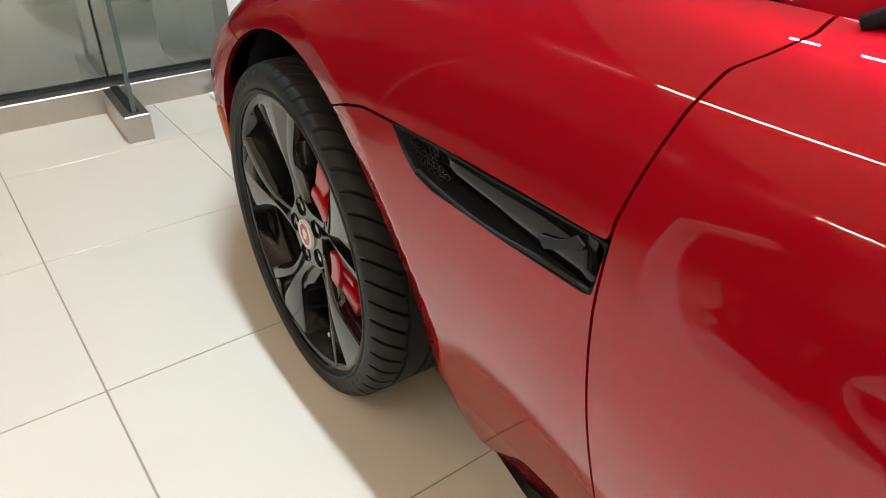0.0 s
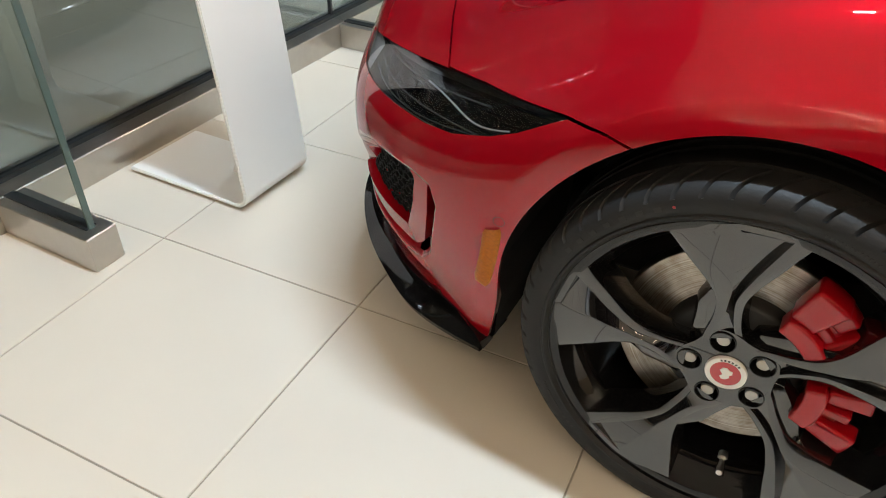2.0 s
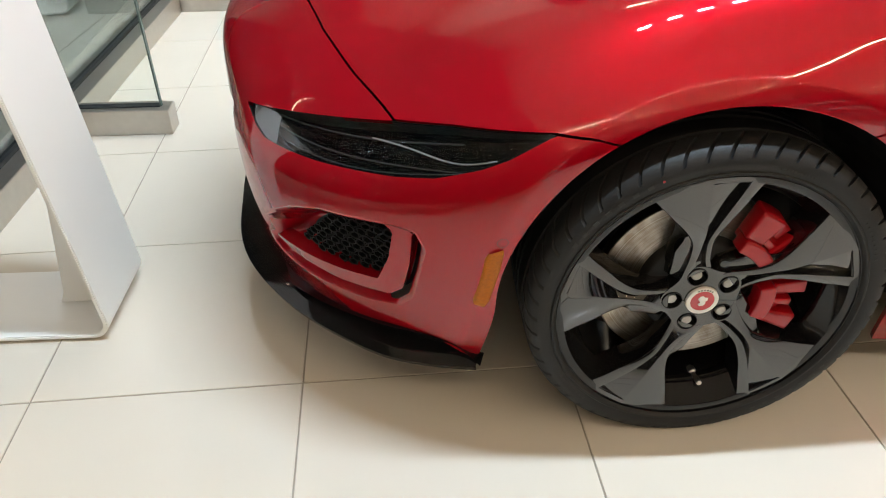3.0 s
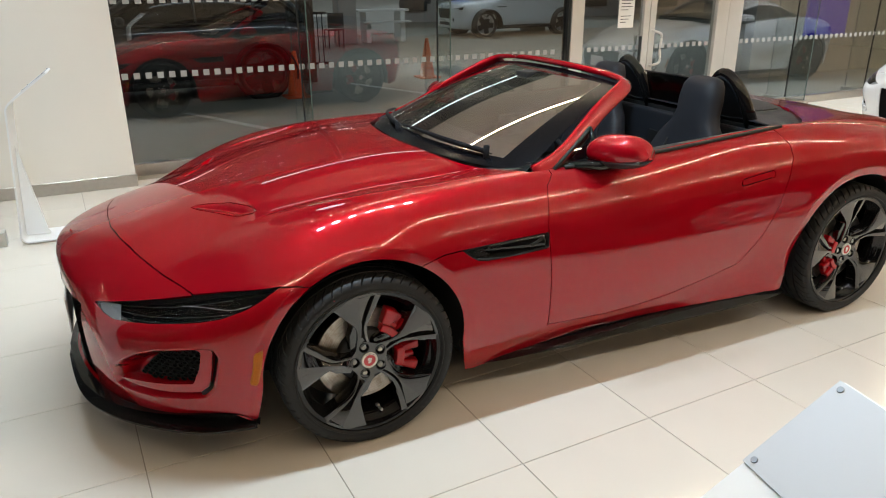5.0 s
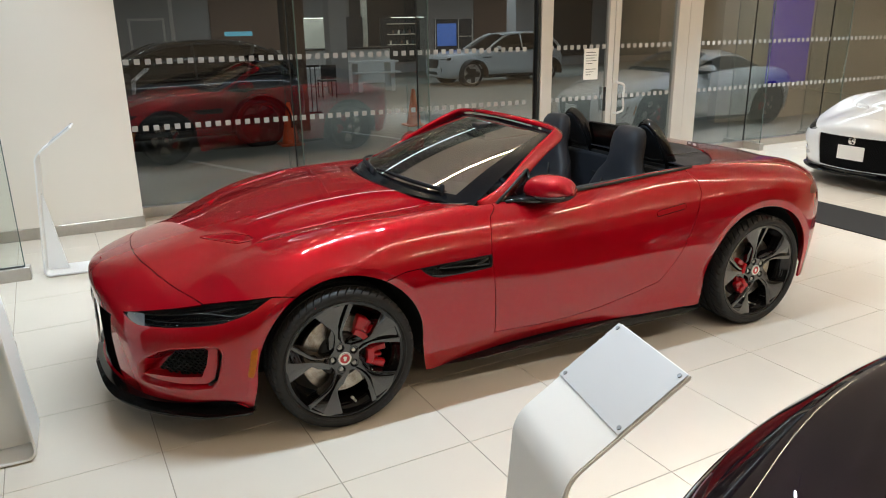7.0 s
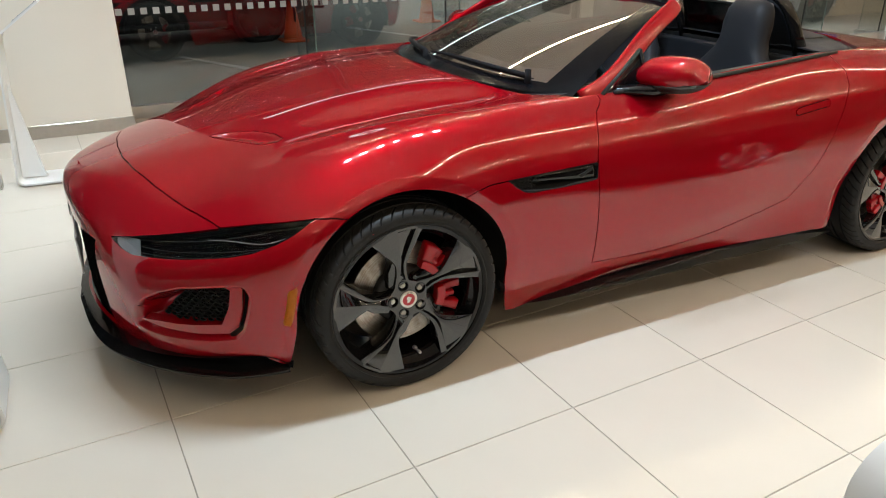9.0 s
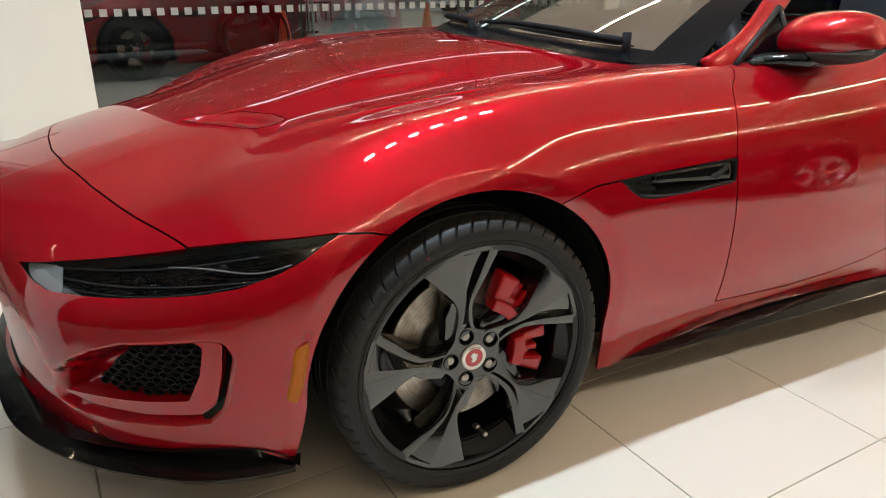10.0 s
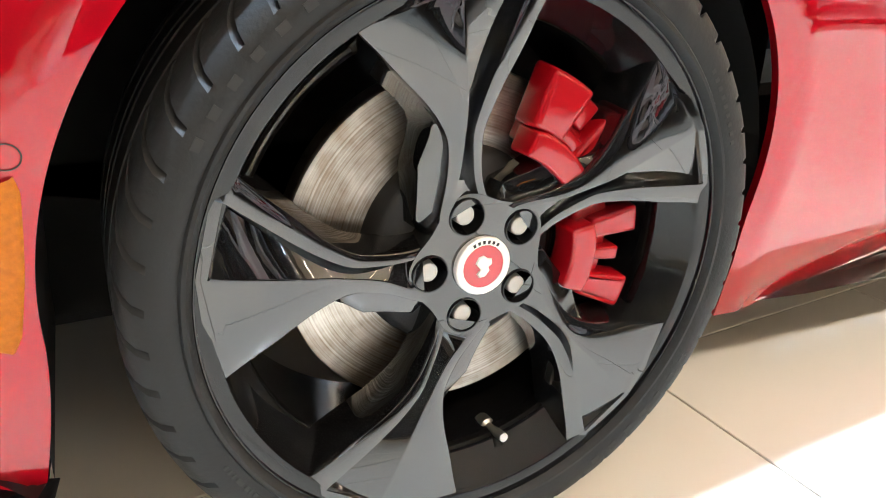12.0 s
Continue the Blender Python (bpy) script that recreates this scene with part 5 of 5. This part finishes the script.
part("lock_plate", box_bm(5.06, 5.095, 3.85, 3.86, .70, 1.00, .002, 1), GASKET, door_1)
notice = tagged(part("notice", box_bm(4.76, 4.98, 3.888, 3.891, 1.10, 1.48), PAPER), "white paper notice taped to the glass door", "notice")
for k, w in enumerate((.15, .16, .13, .16, .10, .0, .15, .12, .08)):
    if w:
        part("text_line", box_bm(4.79, 4.79 + w, 3.8865, 3.8875, 1.43 - .034 * k, 1.437 - .034 * k), GASKET, notice)

window_west = tagged(new("window_west"), "tall frameless showroom glazing over a brushed metal base rail", "window", kind="structure")
ys = [-5.52, -3.95, -2.38, -.81, .765, 2.33]
for y0, y1 in zip([-9.5] + ys, ys + [3.5]):
    ob = part("pane", box_bm(-1.902, -1.900, y0 + .006, y1 - .006, .10, CEILING), PANE, window_west)
    ob.visible_shadow = False
part("sill_rail", box_bm(-1.96, -1.82, -9.5, 3.50, -.003, .10, .003, 1), STEEL, window_west, "brushed metal base rail")
part("gasket", box_bm(-1.912, -1.885, -9.5, 3.50, .10, .115), GASKET, window_west)
for y in ys:
    part("joint", box_bm(-1.906, -1.890, y - .005, y + .005, .10, CEILING), GASKET, window_west)
    fin = part("glass_fin", box_bm(-1.878, -1.502, y - .0015, y + .0015, .10, CEILING), FIN, window_west)
    fin.visible_shadow = False
    part("fin_edge", box_bm(-1.502, -1.496, y - .008, y + .008, .10, CEILING), EDGE_GREEN, window_west)
    part("fin_shoe", box_bm(-1.82, -1.464, y - .046, y + .046, 0, .10, .003, 1), STEEL, window_west, "brushed metal fin shoe")
    part("shoe_gasket", box_bm(-1.82, -1.50, y - .016, y + .016, .10, .104), GASKET, window_west)


# ---- information stands: one bent sheet of white metal
def info_stand(label, place, mat):
    stand = thing("information_stand", label, "display stand", place, "white information stands")
    prof = [(.475, .013)]
    for k in range(9):
        a = radians(-90 - 90 * k / 8)
        prof.append((.055 + .042 * math.cos(a), .055 + .042 * math.sin(a)))
    for k in range(9):
        a = radians(180 - 54 * k / 8)
        prof.append((.168 + .090 * math.cos(a), .875 + .090 * math.sin(a)))
    prof.append((.348, 1.120))
    rows = []
    n = len(prof)
    for i, (x, z) in enumerate(prof):
        ax, az = prof[max(i - 1, 0)]
        bx, bz = prof[min(i + 1, n - 1)]
        dx, dz = bx - ax, bz - az
        d = math.hypot(dx, dz)
        rows.append((x, z, -dz / d, dx / d))
    t = .006
    sec = []
    for x, z, nx, nz in rows:
        sec.append([(x + nx * t, -.14, z + nz * t), (x + nx * t, .14, z + nz * t), (x - nx * t, .14, z - nz * t), (x - nx * t, -.14, z - nz * t)])
    bm = loft(sec)
    edges = [e for e in bm.edges if len(e.link_faces) == 2 and e.calc_face_angle() > radians(60)]
    bmesh.ops.bevel(bm, geom=edges, offset=.003, segments=2, affect="EDGES")
    part("bent_sheet", bm, mat, stand, angle=30)
    gus = bmesh.new()
    tri = [(.068, .66), (.024, .030), (.175, .026), (.160, .060)]
    lo = [gus.verts.new((x, -.011, z)) for x, z in tri]
    hi = [gus.verts.new((x, .011, z)) for x, z in tri]
    gus.faces.new(lo), gus.faces.new(hi[::-1])
    for i in range(4):
        gus.faces.new((lo[i], hi[i], hi[(i + 1) % 4], lo[(i + 1) % 4]))
    bmesh.ops.recalc_face_normals(gus, faces=gus.faces[:])
    part("gusset", gus, mat, stand)
    # face plate on the slope, with four screw caps
    up = Vector((.160, 0, .118)).normalized()
    nor = Vector((-up.z, 0, up.x))
    base = Vector((.192, 0, 1.005)) + nor * .0070
    plate = bmesh.new()
    c = [base + up * a + Vector((0, b, 0)) for a, b in ((.004, -.139), (.004, .139), (.190, .139), (.190, -.139))]
    v = [plate.verts.new(p) for p in c] + [plate.verts.new(p + nor * .003) for p in c]
    plate.faces.new(v[:4][::-1]), plate.faces.new(v[4:])
    for i in range(4):
        plate.faces.new((v[i], v[(i + 1) % 4], v[4 + (i + 1) % 4], v[4 + i]))
    bmesh.ops.recalc_face_normals(plate, faces=plate.faces[:])
    face = part("face_plate", plate, STAND_PLATE, stand)
    for a, b in ((.016, -.126), (.016, .126), (.178, .126), (.178, -.126)):
        cap = bmesh.new()
        bmesh.ops.create_cone(cap, cap_ends=True, segments=16, radius1=.0055, radius2=.0050, depth=.002, matrix=Matrix.Translation(base + up * a + Vector((0, b, 0)) + nor * .0042) @ nor.to_track_quat("Z", "Y").to_matrix().to_4x4())
        part("screw_cap", cap, CAP_GREY, face)
    return stand


info_stand("white metal information stand before the glass wall", pose(-1.305, -.318, 0, 0, 0, 180), WHITE_METAL)
info_stand("white metal information stand by the corner wall", pose(-1.375, 2.41, 0, 0, 0, -4), WHITE_METAL)
info_stand("white metal information stand beside a black car", pose(-.198, -2.554, 0, 0, 0, -10), WHITE_METAL)

tagged(part("floor_mat", box_bm(5.0, 5.72, -2.2, 2.6, .0005, .008, .003, 1), MAT), "black rubber floor mat under a white car's nose", "floor mat")


# unseen fill lamps added to brighten the ground and rooms beyond the glass
for x0, x1, y0, y1, z, watts in ((-5.1, -4.9, -6, 6, 3.9, 230), (6.8, 12.0, 5.0, 5.2, 3.35, 40), (0, 6, 6.4, 6.6, 3.9, 34)):
    lamp = strip_lamp("soffit_light", x0, x1, y0, y1, z, watts, (1.0, .95, .84) if x0 < -2 else (.80, .90, 1.0))
    lamp.data.spread = radians(75) if x0 < -2 else radians(180)


# ---- other cars
def coupe_roof(car, paint):
    """A closed roof with dark glass for the fixed-head car."""
    rows, glass = [], []
    for x, z, w in ((.90, .99, .70), (1.15, 1.12, .66), (1.4, 1.23, .60), (1.7, 1.29, .56), (2.0, 1.29, .54), (2.3, 1.24, .52), (2.6, 1.14, .50), (2.9, 1.02, .48), (3.05, .96, .46)):
        rows.append([(x, y * w, z - .10 * abs(y) ** 3) for y in np.linspace(-1, 1, 21)])
    part("roof", sheet(rows, .02), paint, car, smooth=True)
    for side in (1, -1):
        g = []
        for x, z, w in ((1.05, 1.00, .68), (1.4, 1.13, .60), (1.7, 1.19, .56), (2.0, 1.19, .54), (2.3, 1.14, .52), (2.55, 1.06, .505)):
            g.append([(x, side * .775, .955), (x, side * (.775 + w) / 2, (z + .955) / 2 + .01), (x, side * w, z)])
        part("side_glass", sheet(g), SMOKED, car, "dark side window", smooth=True)


white = convertible("coupe", "glossy white sports coupe parked on the showroom floor", pose(7.45, 1.34, 0, 0, 0, 0), WHITE_PAINT, 220, 120)
coupe_roof(white, WHITE_PAINT)
black_car = convertible("convertible", "glossy black sports car with silver wheels parked close beside the stand", pose(.86, -3.42, 0), BLACK_PAINT, 200, 110)
SILVER = {}


def silver_wheels(car):
    """Gives a car bright alloy wheels in place of black ones."""
    for ob in car.children_recursive:
        key = ob.name.split(".")[0]
        if key in ("spoke", "rim", "hub_plate"):
            if key not in SILVER:
                SILVER[key] = ob.data.copy()
                SILVER[key].materials[0] = ALLOY
            ob.data = SILVER[key]


silver_wheels(black_car)


def estate_car(name, label, place, paint, glass):
    """A tall parked car, lofted from smooth cross-sections: body, glasshouse, roof, wheels, lamps, grille."""
    car = thing(name, label, "car", place)
    # along the body: x, top, half width, bottom
    rows = np.array([(-.95, .66, .30, .40), (-.93, .80, .52, .30), (-.86, .93, .72, .26), (-.66, 1.00, .86, .24), (-.3, 1.04, .93, .24), (.2, 1.08, .955, .25), (.8, 1.11, .955, .25), (1.6, 1.12, .95, .25), (2.4, 1.14, .96, .25), (3.0, 1.15, .95, .26), (3.4, 1.12, .90, .32), (3.64, 1.02, .80, .40), (3.72, .84, .62, .46)])
    t = np.linspace(0, len(rows) - 1, 60)
    secs = []
    for x, zt, w, zb in spline(np.arange(len(rows)), rows, t):
        h = zt - zb
        half = [(.86 * w, zb), (.96 * w, zb + .10 * h), (w, zb + .38 * h), (.985 * w, zb + .62 * h), (.955 * w, zb + .80 * h), (.90 * w, zb + .92 * h), (.80 * w, zb + .985 * h), (.55 * w, zt + .008), (.25 * w, zt + .016)]
        ring = half + [(0, zt + .018)] + [(-y, z) for y, z in half[::-1]]
        secs.append([(x, y, z) for y, z in ring])
    part("body", loft(secs), paint, car, smooth=True)
    # along the glasshouse: x, top, half width at the top, half width at the belt
    rows = np.array([(.62, 1.10, .74, .78), (.95, 1.30, .69, .82), (1.30, 1.50, .64, .845), (1.62, 1.605, .61, .85), (2.2, 1.645, .60, .85), (2.8, 1.61, .585, .84), (3.2, 1.49, .58, .81), (3.5, 1.28, .60, .76), (3.62, 1.10, .66, .70)])
    secs = []
    for x, zt, w, wb in spline(np.arange(len(rows)), rows, np.linspace(0, len(rows) - 1, 36)):
        half = [(wb, 1.06), (.5 * (wb + w) + .02, .5 * (1.06 + zt) + .01), (w, zt - .05), (w - .07, zt - .008), (.4 * w, zt + .012)]
        secs.append([(x, y, z) for y, z in half + [(0, zt + .016)] + [(-y, z) for y, z in half[::-1]]])
    part("glasshouse", loft(secs), glass, car, "dark car windows", smooth=True)
    roof = []
    for x, z, w in spline([0, 1, 2, 3, 4, 5], np.array([(1.42, 1.565, .60), (1.64, 1.625, .615), (2.2, 1.668, .61), (2.8, 1.634, .60), (3.2, 1.52, .60), (3.42, 1.37, .62)]), np.linspace(0, 5, 24)):
        roof.append([(x, y * w, z - .050 * abs(y) ** 5) for y in np.linspace(-1, 1, 17)])
    part("roof", sheet(roof, .02), paint, car, smooth=True)
    for side in (1, -1):
        for pts, r in (([(.62, .80, 1.09), (.95, .745, 1.30), (1.30, .685, 1.495), (1.62, .64, 1.60)], .030), ([(1.98, .865, 1.10), (2.0, .625, 1.62)], .020), ([(2.75, .855, 1.12), (2.95, .61, 1.57)], .028), ([(3.58, .72, 1.12), (3.46, .66, 1.30), (3.2, .615, 1.50)], .045)):
            part("pillar", tube([(x, side * y, z) for x, y, z in pts], r, 8), paint, car, smooth=True)
        part("window_trim", tube(curve_points([(.72, side * .835, 1.105), (1.6, side * .868, 1.105), (2.6, side * .868, 1.115), (3.2, side * .83, 1.15)], 16), .012, 6), BLACK_PLASTIC, car, smooth=True)
        for x in (0, 2.87):
            bm = lathe([(.012, .41), (.012, .445), (-.02, .455), (-.30, .45)], 40, -12, 204)
            for v in bm.verts:
                v.co = Vector((v.co.x + x, side * (.945 - v.co.y) if side < 0 else -(.945 + v.co.y), v.co.z + .38))
            part("arch_trim", bm, BLACK_PLASTIC, car, smooth=True)
            bm = disc_bm(.415, .004, -.25, 40)
            for v in bm.verts:
                v.co = Vector((v.co.x + x, -side * (.945 - v.co.y), v.co.z + .38))
            part("arch_liner", bm, DARK, car)
            w = wheel(car, x, side)
            w.matrix_basis = pose(x, -side * 0.965, 0.375, 0, 0, 0 if side > 0 else 180) @ Matrix.Scale(1.09, 4)
        lamp = [[(-.905 + .17 * q ** 1.6 + d, side * (.50 + q * .34), z + q * .035) for q in (0, .25, .5, .75, 1)] for d, z in ((-.004, .785), (.006, .825), (.030, .862))]
        part("headlamp", sheet(lamp, .02), GLOSS_BLACK, car, "slim dark headlamp")
        part("light_blade", tube([(x - .012, y, z + .012) for x, y, z in lamp[1]], .010, 6), LAMP_GREY, car, smooth=True)
        fog = [[(-.935 + .12 * q, side * (.56 + .20 * q), z) for q in (0, .5, 1)] for z in (.46, .52, .58)]
        part("corner_intake", sheet(fog, .02), BLACK_PLASTIC, car)
        part("mirror_shell", loft([[(.98 + dx * .06 * k, side * y, 1.17 + dz * .065 * k) for dx, dz in rounded(0, 0, 1, 1, 2.5, 14)] for y, k in ((.88, .5), (.93, .9), (1.0, 1), (1.07, .85), (1.09, .4))]), paint, car, smooth=True)
        part("side_vent", box_bm(.42, .74, side * .952 - .008, side * .952 + .008, .87, .90, .004, 1), BLACK_PLASTIC, car)
        part("sill_trim", tube(curve_points([(.46, side * .90, .28), (1.4, side * .935, .29), (2.40, side * .91, .28)], 12), .055, 10), BLACK_PLASTIC, car, smooth=True)
    mouth = [[(-.972 + .03 * abs(y) ** 2, y * .40 * (1 if z > .62 else .92), z) for y in np.linspace(-1, 1, 13)] for z in (.56, .60, .70, .80, .84)]
    part("grille", sheet(mouth, .03), GLOSS_BLACK, car, "black grille")
    chin = [[(-.965 + .05 * abs(y) ** 2, y * .55, z) for y in np.linspace(-1, 1, 11)] for z in (.36, .45)]
    part("lower_intake", sheet(chin, .03), BLACK_PLASTIC, car)
    return car


silver_wheels(estate_car("sport_utility_car", "white sport utility car parked beyond the glass", pose(9.85, 17.3, -.05, 0, 0, 1) @ Matrix.Scale(.95, 4), WHITE_PAINT, GLOSS_BLACK))
estate_car("sport_utility_car", "dark silver sport utility car parked outside beyond the glass", pose(-1.35, 8.9, -.05, 0, 0, 2), SILVER_PAINT, GLOSS_BLACK)

# ---------------------------------------------------------------- beyond the glass
tagged(part("ground", box_bm(-60, 60, 3.96, 60, -.30, -.05), CONCRETE), "pale worn concrete forecourt", "ground", kind="structure")
tagged(part("ground", box_bm(-60, -1.97, -60, 3.96, -.30, -.05), CONCRETE), "pale worn concrete pavement", "ground", kind="structure")
tagged(part("ground", box_bm(-1.97, 60, -60, -9.72, -.30, -.05), CONCRETE), "pale worn concrete pavement", "ground", kind="structure")
for x0, y0, x1, y1 in ((1.3, 5.2, .3, 7.3), (4.6, 5.6, 3.2, 9.0)):
    v = Vector((x1 - x0, y1 - y0, 0))
    ob = part("parking_line", box_bm(0, v.length, -.05, .05, -.05, -.046), LINE_PAINT, None)
    ob.matrix_basis = Matrix.Translation((x0, y0, 0)) @ Matrix.Rotation(math.atan2(v.y, v.x), 4, "Z")
    tagged(ob, "faded white painted parking line", "road marking", kind="structure")


def cone(place):
    c = thing("traffic_cone", "orange plastic traffic cone on the concrete", "traffic cone", place, "traffic cones")
    part("body", lathe_up([(.15, .03), (.135, .05), (.03, .68), (.0, .69)]), ORANGE, c, smooth=True)
    part("base", box_bm(-.19, .19, -.19, .19, 0, .03, .01, 1), ORANGE, c)


cone(pose(2.0, 7.97, -.05))
cone(pose(4.68, 9.07, -.05))

# railing
railing = thing("railing", "dark metal railing with upright bars outside", "railing", pose(0, 0, -.05))
for z in (.12, 1.05):
    part("rail", box_bm(1.5, 3.44, 10.98, 11.02, z, z + .04), GASKET, railing)
for k in range(20):
    part("bar", box_bm(1.52 + .096 * k, 1.535 + .096 * k, 10.99, 11.01, .12, 1.06), GASKET, railing)

# the lit rooms across the forecourt
hall = thing("far_building", "lit rooms with cream walls across the forecourt at night", "building", pose(0, 0, -.05), kind="")
part("back_wall", box_bm(-14, 26, 24.0, 24.3, 0, 4.2), HALL_WALL, hall)
part("side_wall", box_bm(25.7, 26, 8, 24, 0, 4.2), HALL_WALL, hall)
part("canopy", box_bm(-14, 26, 10.5, 24.3, 4.2, 4.5), HALL_CEIL, hall)
part("fascia", box_bm(-14, 26, 10.3, 10.5, 3.6, 4.5), HALL_DARK, hall)
for x, y, wide, mat in ((2.57, 9.6, .36, BROWN), (5.6, 16.5, .5, HALL_WALL), (8.1, 21, .18, HALL_LIT), (12.5, 18, .6, HALL_WALL), (-6, 14, .5, HALL_WALL)):
    part("column", box_bm(x - wide / 2, x + wide / 2, y - wide / 2, y + wide / 2, 0, 4.2, .01, 1), mat, hall)
for x0, x1, z0, z1, mat in ((-12, -8, .6, 2.6, HALL_DARK), (-6.5, -2, .4, 3.0, HALL_DARK), (3.4, 6.8, 1.0, 2.9, BROWN), (8.6, 11.4, .4, 2.9, HALL_DARK), (14.0, 16.0, .9, 2.9, BROWN), (17, 20, .4, 2.9, HALL_DARK), (21, 24, .3, 3.0, TEAL)):
    part("wall_panel", box_bm(x0, x1, 23.93, 23.99, z0, z1), mat, hall)
for x0, x1, y, z in ((3.5, 6.6, 20, 3.6), (9, 12, 18, 4.1), (-6, 0, 17, 4.1), (14, 18, 20, 3.6), (3, 8, 12, 4.1), (9, 13, 11.5, 4.1)):
    strip_lamp("lit_ceiling_panel", x0, x1, y - .15, y + .15, z, HALL_WATTS, (.85, .93, 1.0)).parent = hall
screen = tagged(part("wall_screen", box_bm(10.38, 11.12, 19.9, 19.93, 1.05, 1.80), SCREEN_BLUE), "glowing blue wall screen in the far room", "screen")
part("wall_panel", box_bm(10.3, 11.75, 19.94, 20.0, .9, 2.0), HALL_DARK, hall)
for x in (10.3, 11.2, 11.75):
    part("panel_frame", box_bm(x, x + .03, 19.92, 19.945, .9, 2.0), FRAME, hall)
part("panel_frame", box_bm(11.2, 11.75, 19.92, 19.945, 1.40, 1.43), FRAME, hall)
part("wall_panel", box_bm(5.80, 6.96, 20.9, 21.0, .9, 2.1), HALL_LIT, hall)
part("wall_panel", box_bm(6.97, 7.96, 20.8, 21.0, .9, 2.12), HALL_DARK, hall)
part("wall_panel", box_bm(8.65, 10.16, 20.9, 21.0, .8, 2.05), HALL_DARK, hall)
for z in (1.15, 1.50, 1.85):
    part("shelf", box_bm(8.9, 9.9, 20.7, 20.9, z, z + .03), HALL_LIT, hall)
for k in range(9):
    part("shelf_jar", box_bm(8.95 + .105 * k, 9.0 + .105 * k, 20.74, 20.80, 1.18 + .35 * (k % 2), 1.30 + .35 * (k % 2)), (HALL_LIT, BROWN, TEAL)[k % 3], hall)
part("lit_line", box_bm(5.64, 6.51, 19.98, 20.02, 2.06, 2.09), LINE_GLOW, hall)
part("lit_line", box_bm(8.7, 9.9, 19.98, 20.02, 2.06, 2.085), LINE_GLOW, hall)
part("lit_sign", box_bm(2.84, 3.61, 17.97, 18.0, 1.60, 1.72), SIGN_GLOW, hall)
for x0, x1, z0, z1 in ((.36, .42, 0, 2.1), (1.22, 1.28, 0, 2.1), (.42, 1.22, 2.04, 2.1), (1.42, 1.52, 0, 2.6)):
    part("door_frame", box_bm(x0, x1, 17.95, 18.0, z0, z1), FRAME, hall)
bench = thing("bench", "long white bench table in the far room", "bench", pose(0, 0, -.05))
part("top", box_bm(5.9, 7.4, 16.3, 16.8, .80, .86, .01, 1), WHITE_METAL, bench)
part("seat", box_bm(5.95, 7.35, 16.0, 16.25, .52, .57, .01, 1), WHITE_METAL, bench)
for x in (6.1, 7.1):
    part("support", box_bm(x, x + .14, 16.2, 16.7, 0, .80, .01, 1), WHITE_METAL, bench)
counter = thing("counter", "long white service counter in the far room", "counter", pose(0, 0, -.05))
part("body", box_bm(5.3, 8.3, 19.2, 19.9, 0, 1.1, .02, 1), WHITE_METAL, counter)
part("top", box_bm(5.2, 8.4, 19.1, 20.0, 1.1, 1.15, .01, 1), GASKET, counter)


def cafe_table(place):
    t = thing("table", "white square table in the far room", "table", place, "far tables")
    part("top", box_bm(-.6, .6, -.4, .4, .72, .75, .008, 1), WHITE_METAL, t)
    for x in (-.55, .55):
        for y in (-.35, .35):
            part("leg", box_bm(x - .02, x + .02, y - .02, y + .02, 0, .72), STEEL, t)


def far_chair(place):
    c = thing("chair", "dark slim chair at a far table", "chair", place, "far chairs")
    part("seat", box_bm(-.21, .21, -.21, .21, .43, .46, .01, 1), GASKET, c)
    part("backrest", box_bm(-.21, .21, .19, .21, .50, .86, .008, 1), GASKET, c)
    for x in (-.19, .19):
        for y in (-.19, .19):
            part("leg", box_bm(x - .012, x + .012, y - .012, y + .012, 0, .43), GASKET, c)


cafe_table(pose(4.6, 16.2, -.05))
far_chair(pose(4.25, 16.95, -.05))
far_chair(pose(4.95, 15.45, -.05, 0, 0, 180))
banner = tagged(part("banner", box_bm(10.8, 11.85, 6.25, 6.298, .62, 3.2), BANNER), "tall deep blue display panel beyond the glass", "banner")
tagged(part("partition", box_bm(9.6, 16, 6.3, 6.5, -.05, CEILING), HALL_WALL), "grey wall behind the blue panel", "wall", kind="structure")

# tiles, nearest stretch
TURN_TILES, PITCH = math.atan2(0.046, 1.0), 0.6158
tile_bm = box_bm(-PITCH / 2 + .0018, PITCH / 2 - .0018, -PITCH / 2 + .0018, PITCH / 2 - .0018, -0.012, 0.0, 0.0012, 1)
tile_mesh = bpy.data.meshes.new("tile")
tile_bm.to_mesh(tile_mesh)
tile_bm.free()
tile_mesh.materials.append(TILE)
base = Matrix.Translation((-0.790, -1.248, 0)) @ Matrix.Rotation(TURN_TILES, 4, "Z")
for i in range(-8, 21):
    for j in range(-9, 10):
        m = base @ Matrix.Translation(((i + 0.5) * PITCH, (j + 0.5) * PITCH, 0))
        if -2.05 < m.translation.x < 10.7 and -4.8 < m.translation.y < 3.86:
            tile = new("tile", tile_mesh)
            tile.parent = floor
            tile.matrix_basis = m
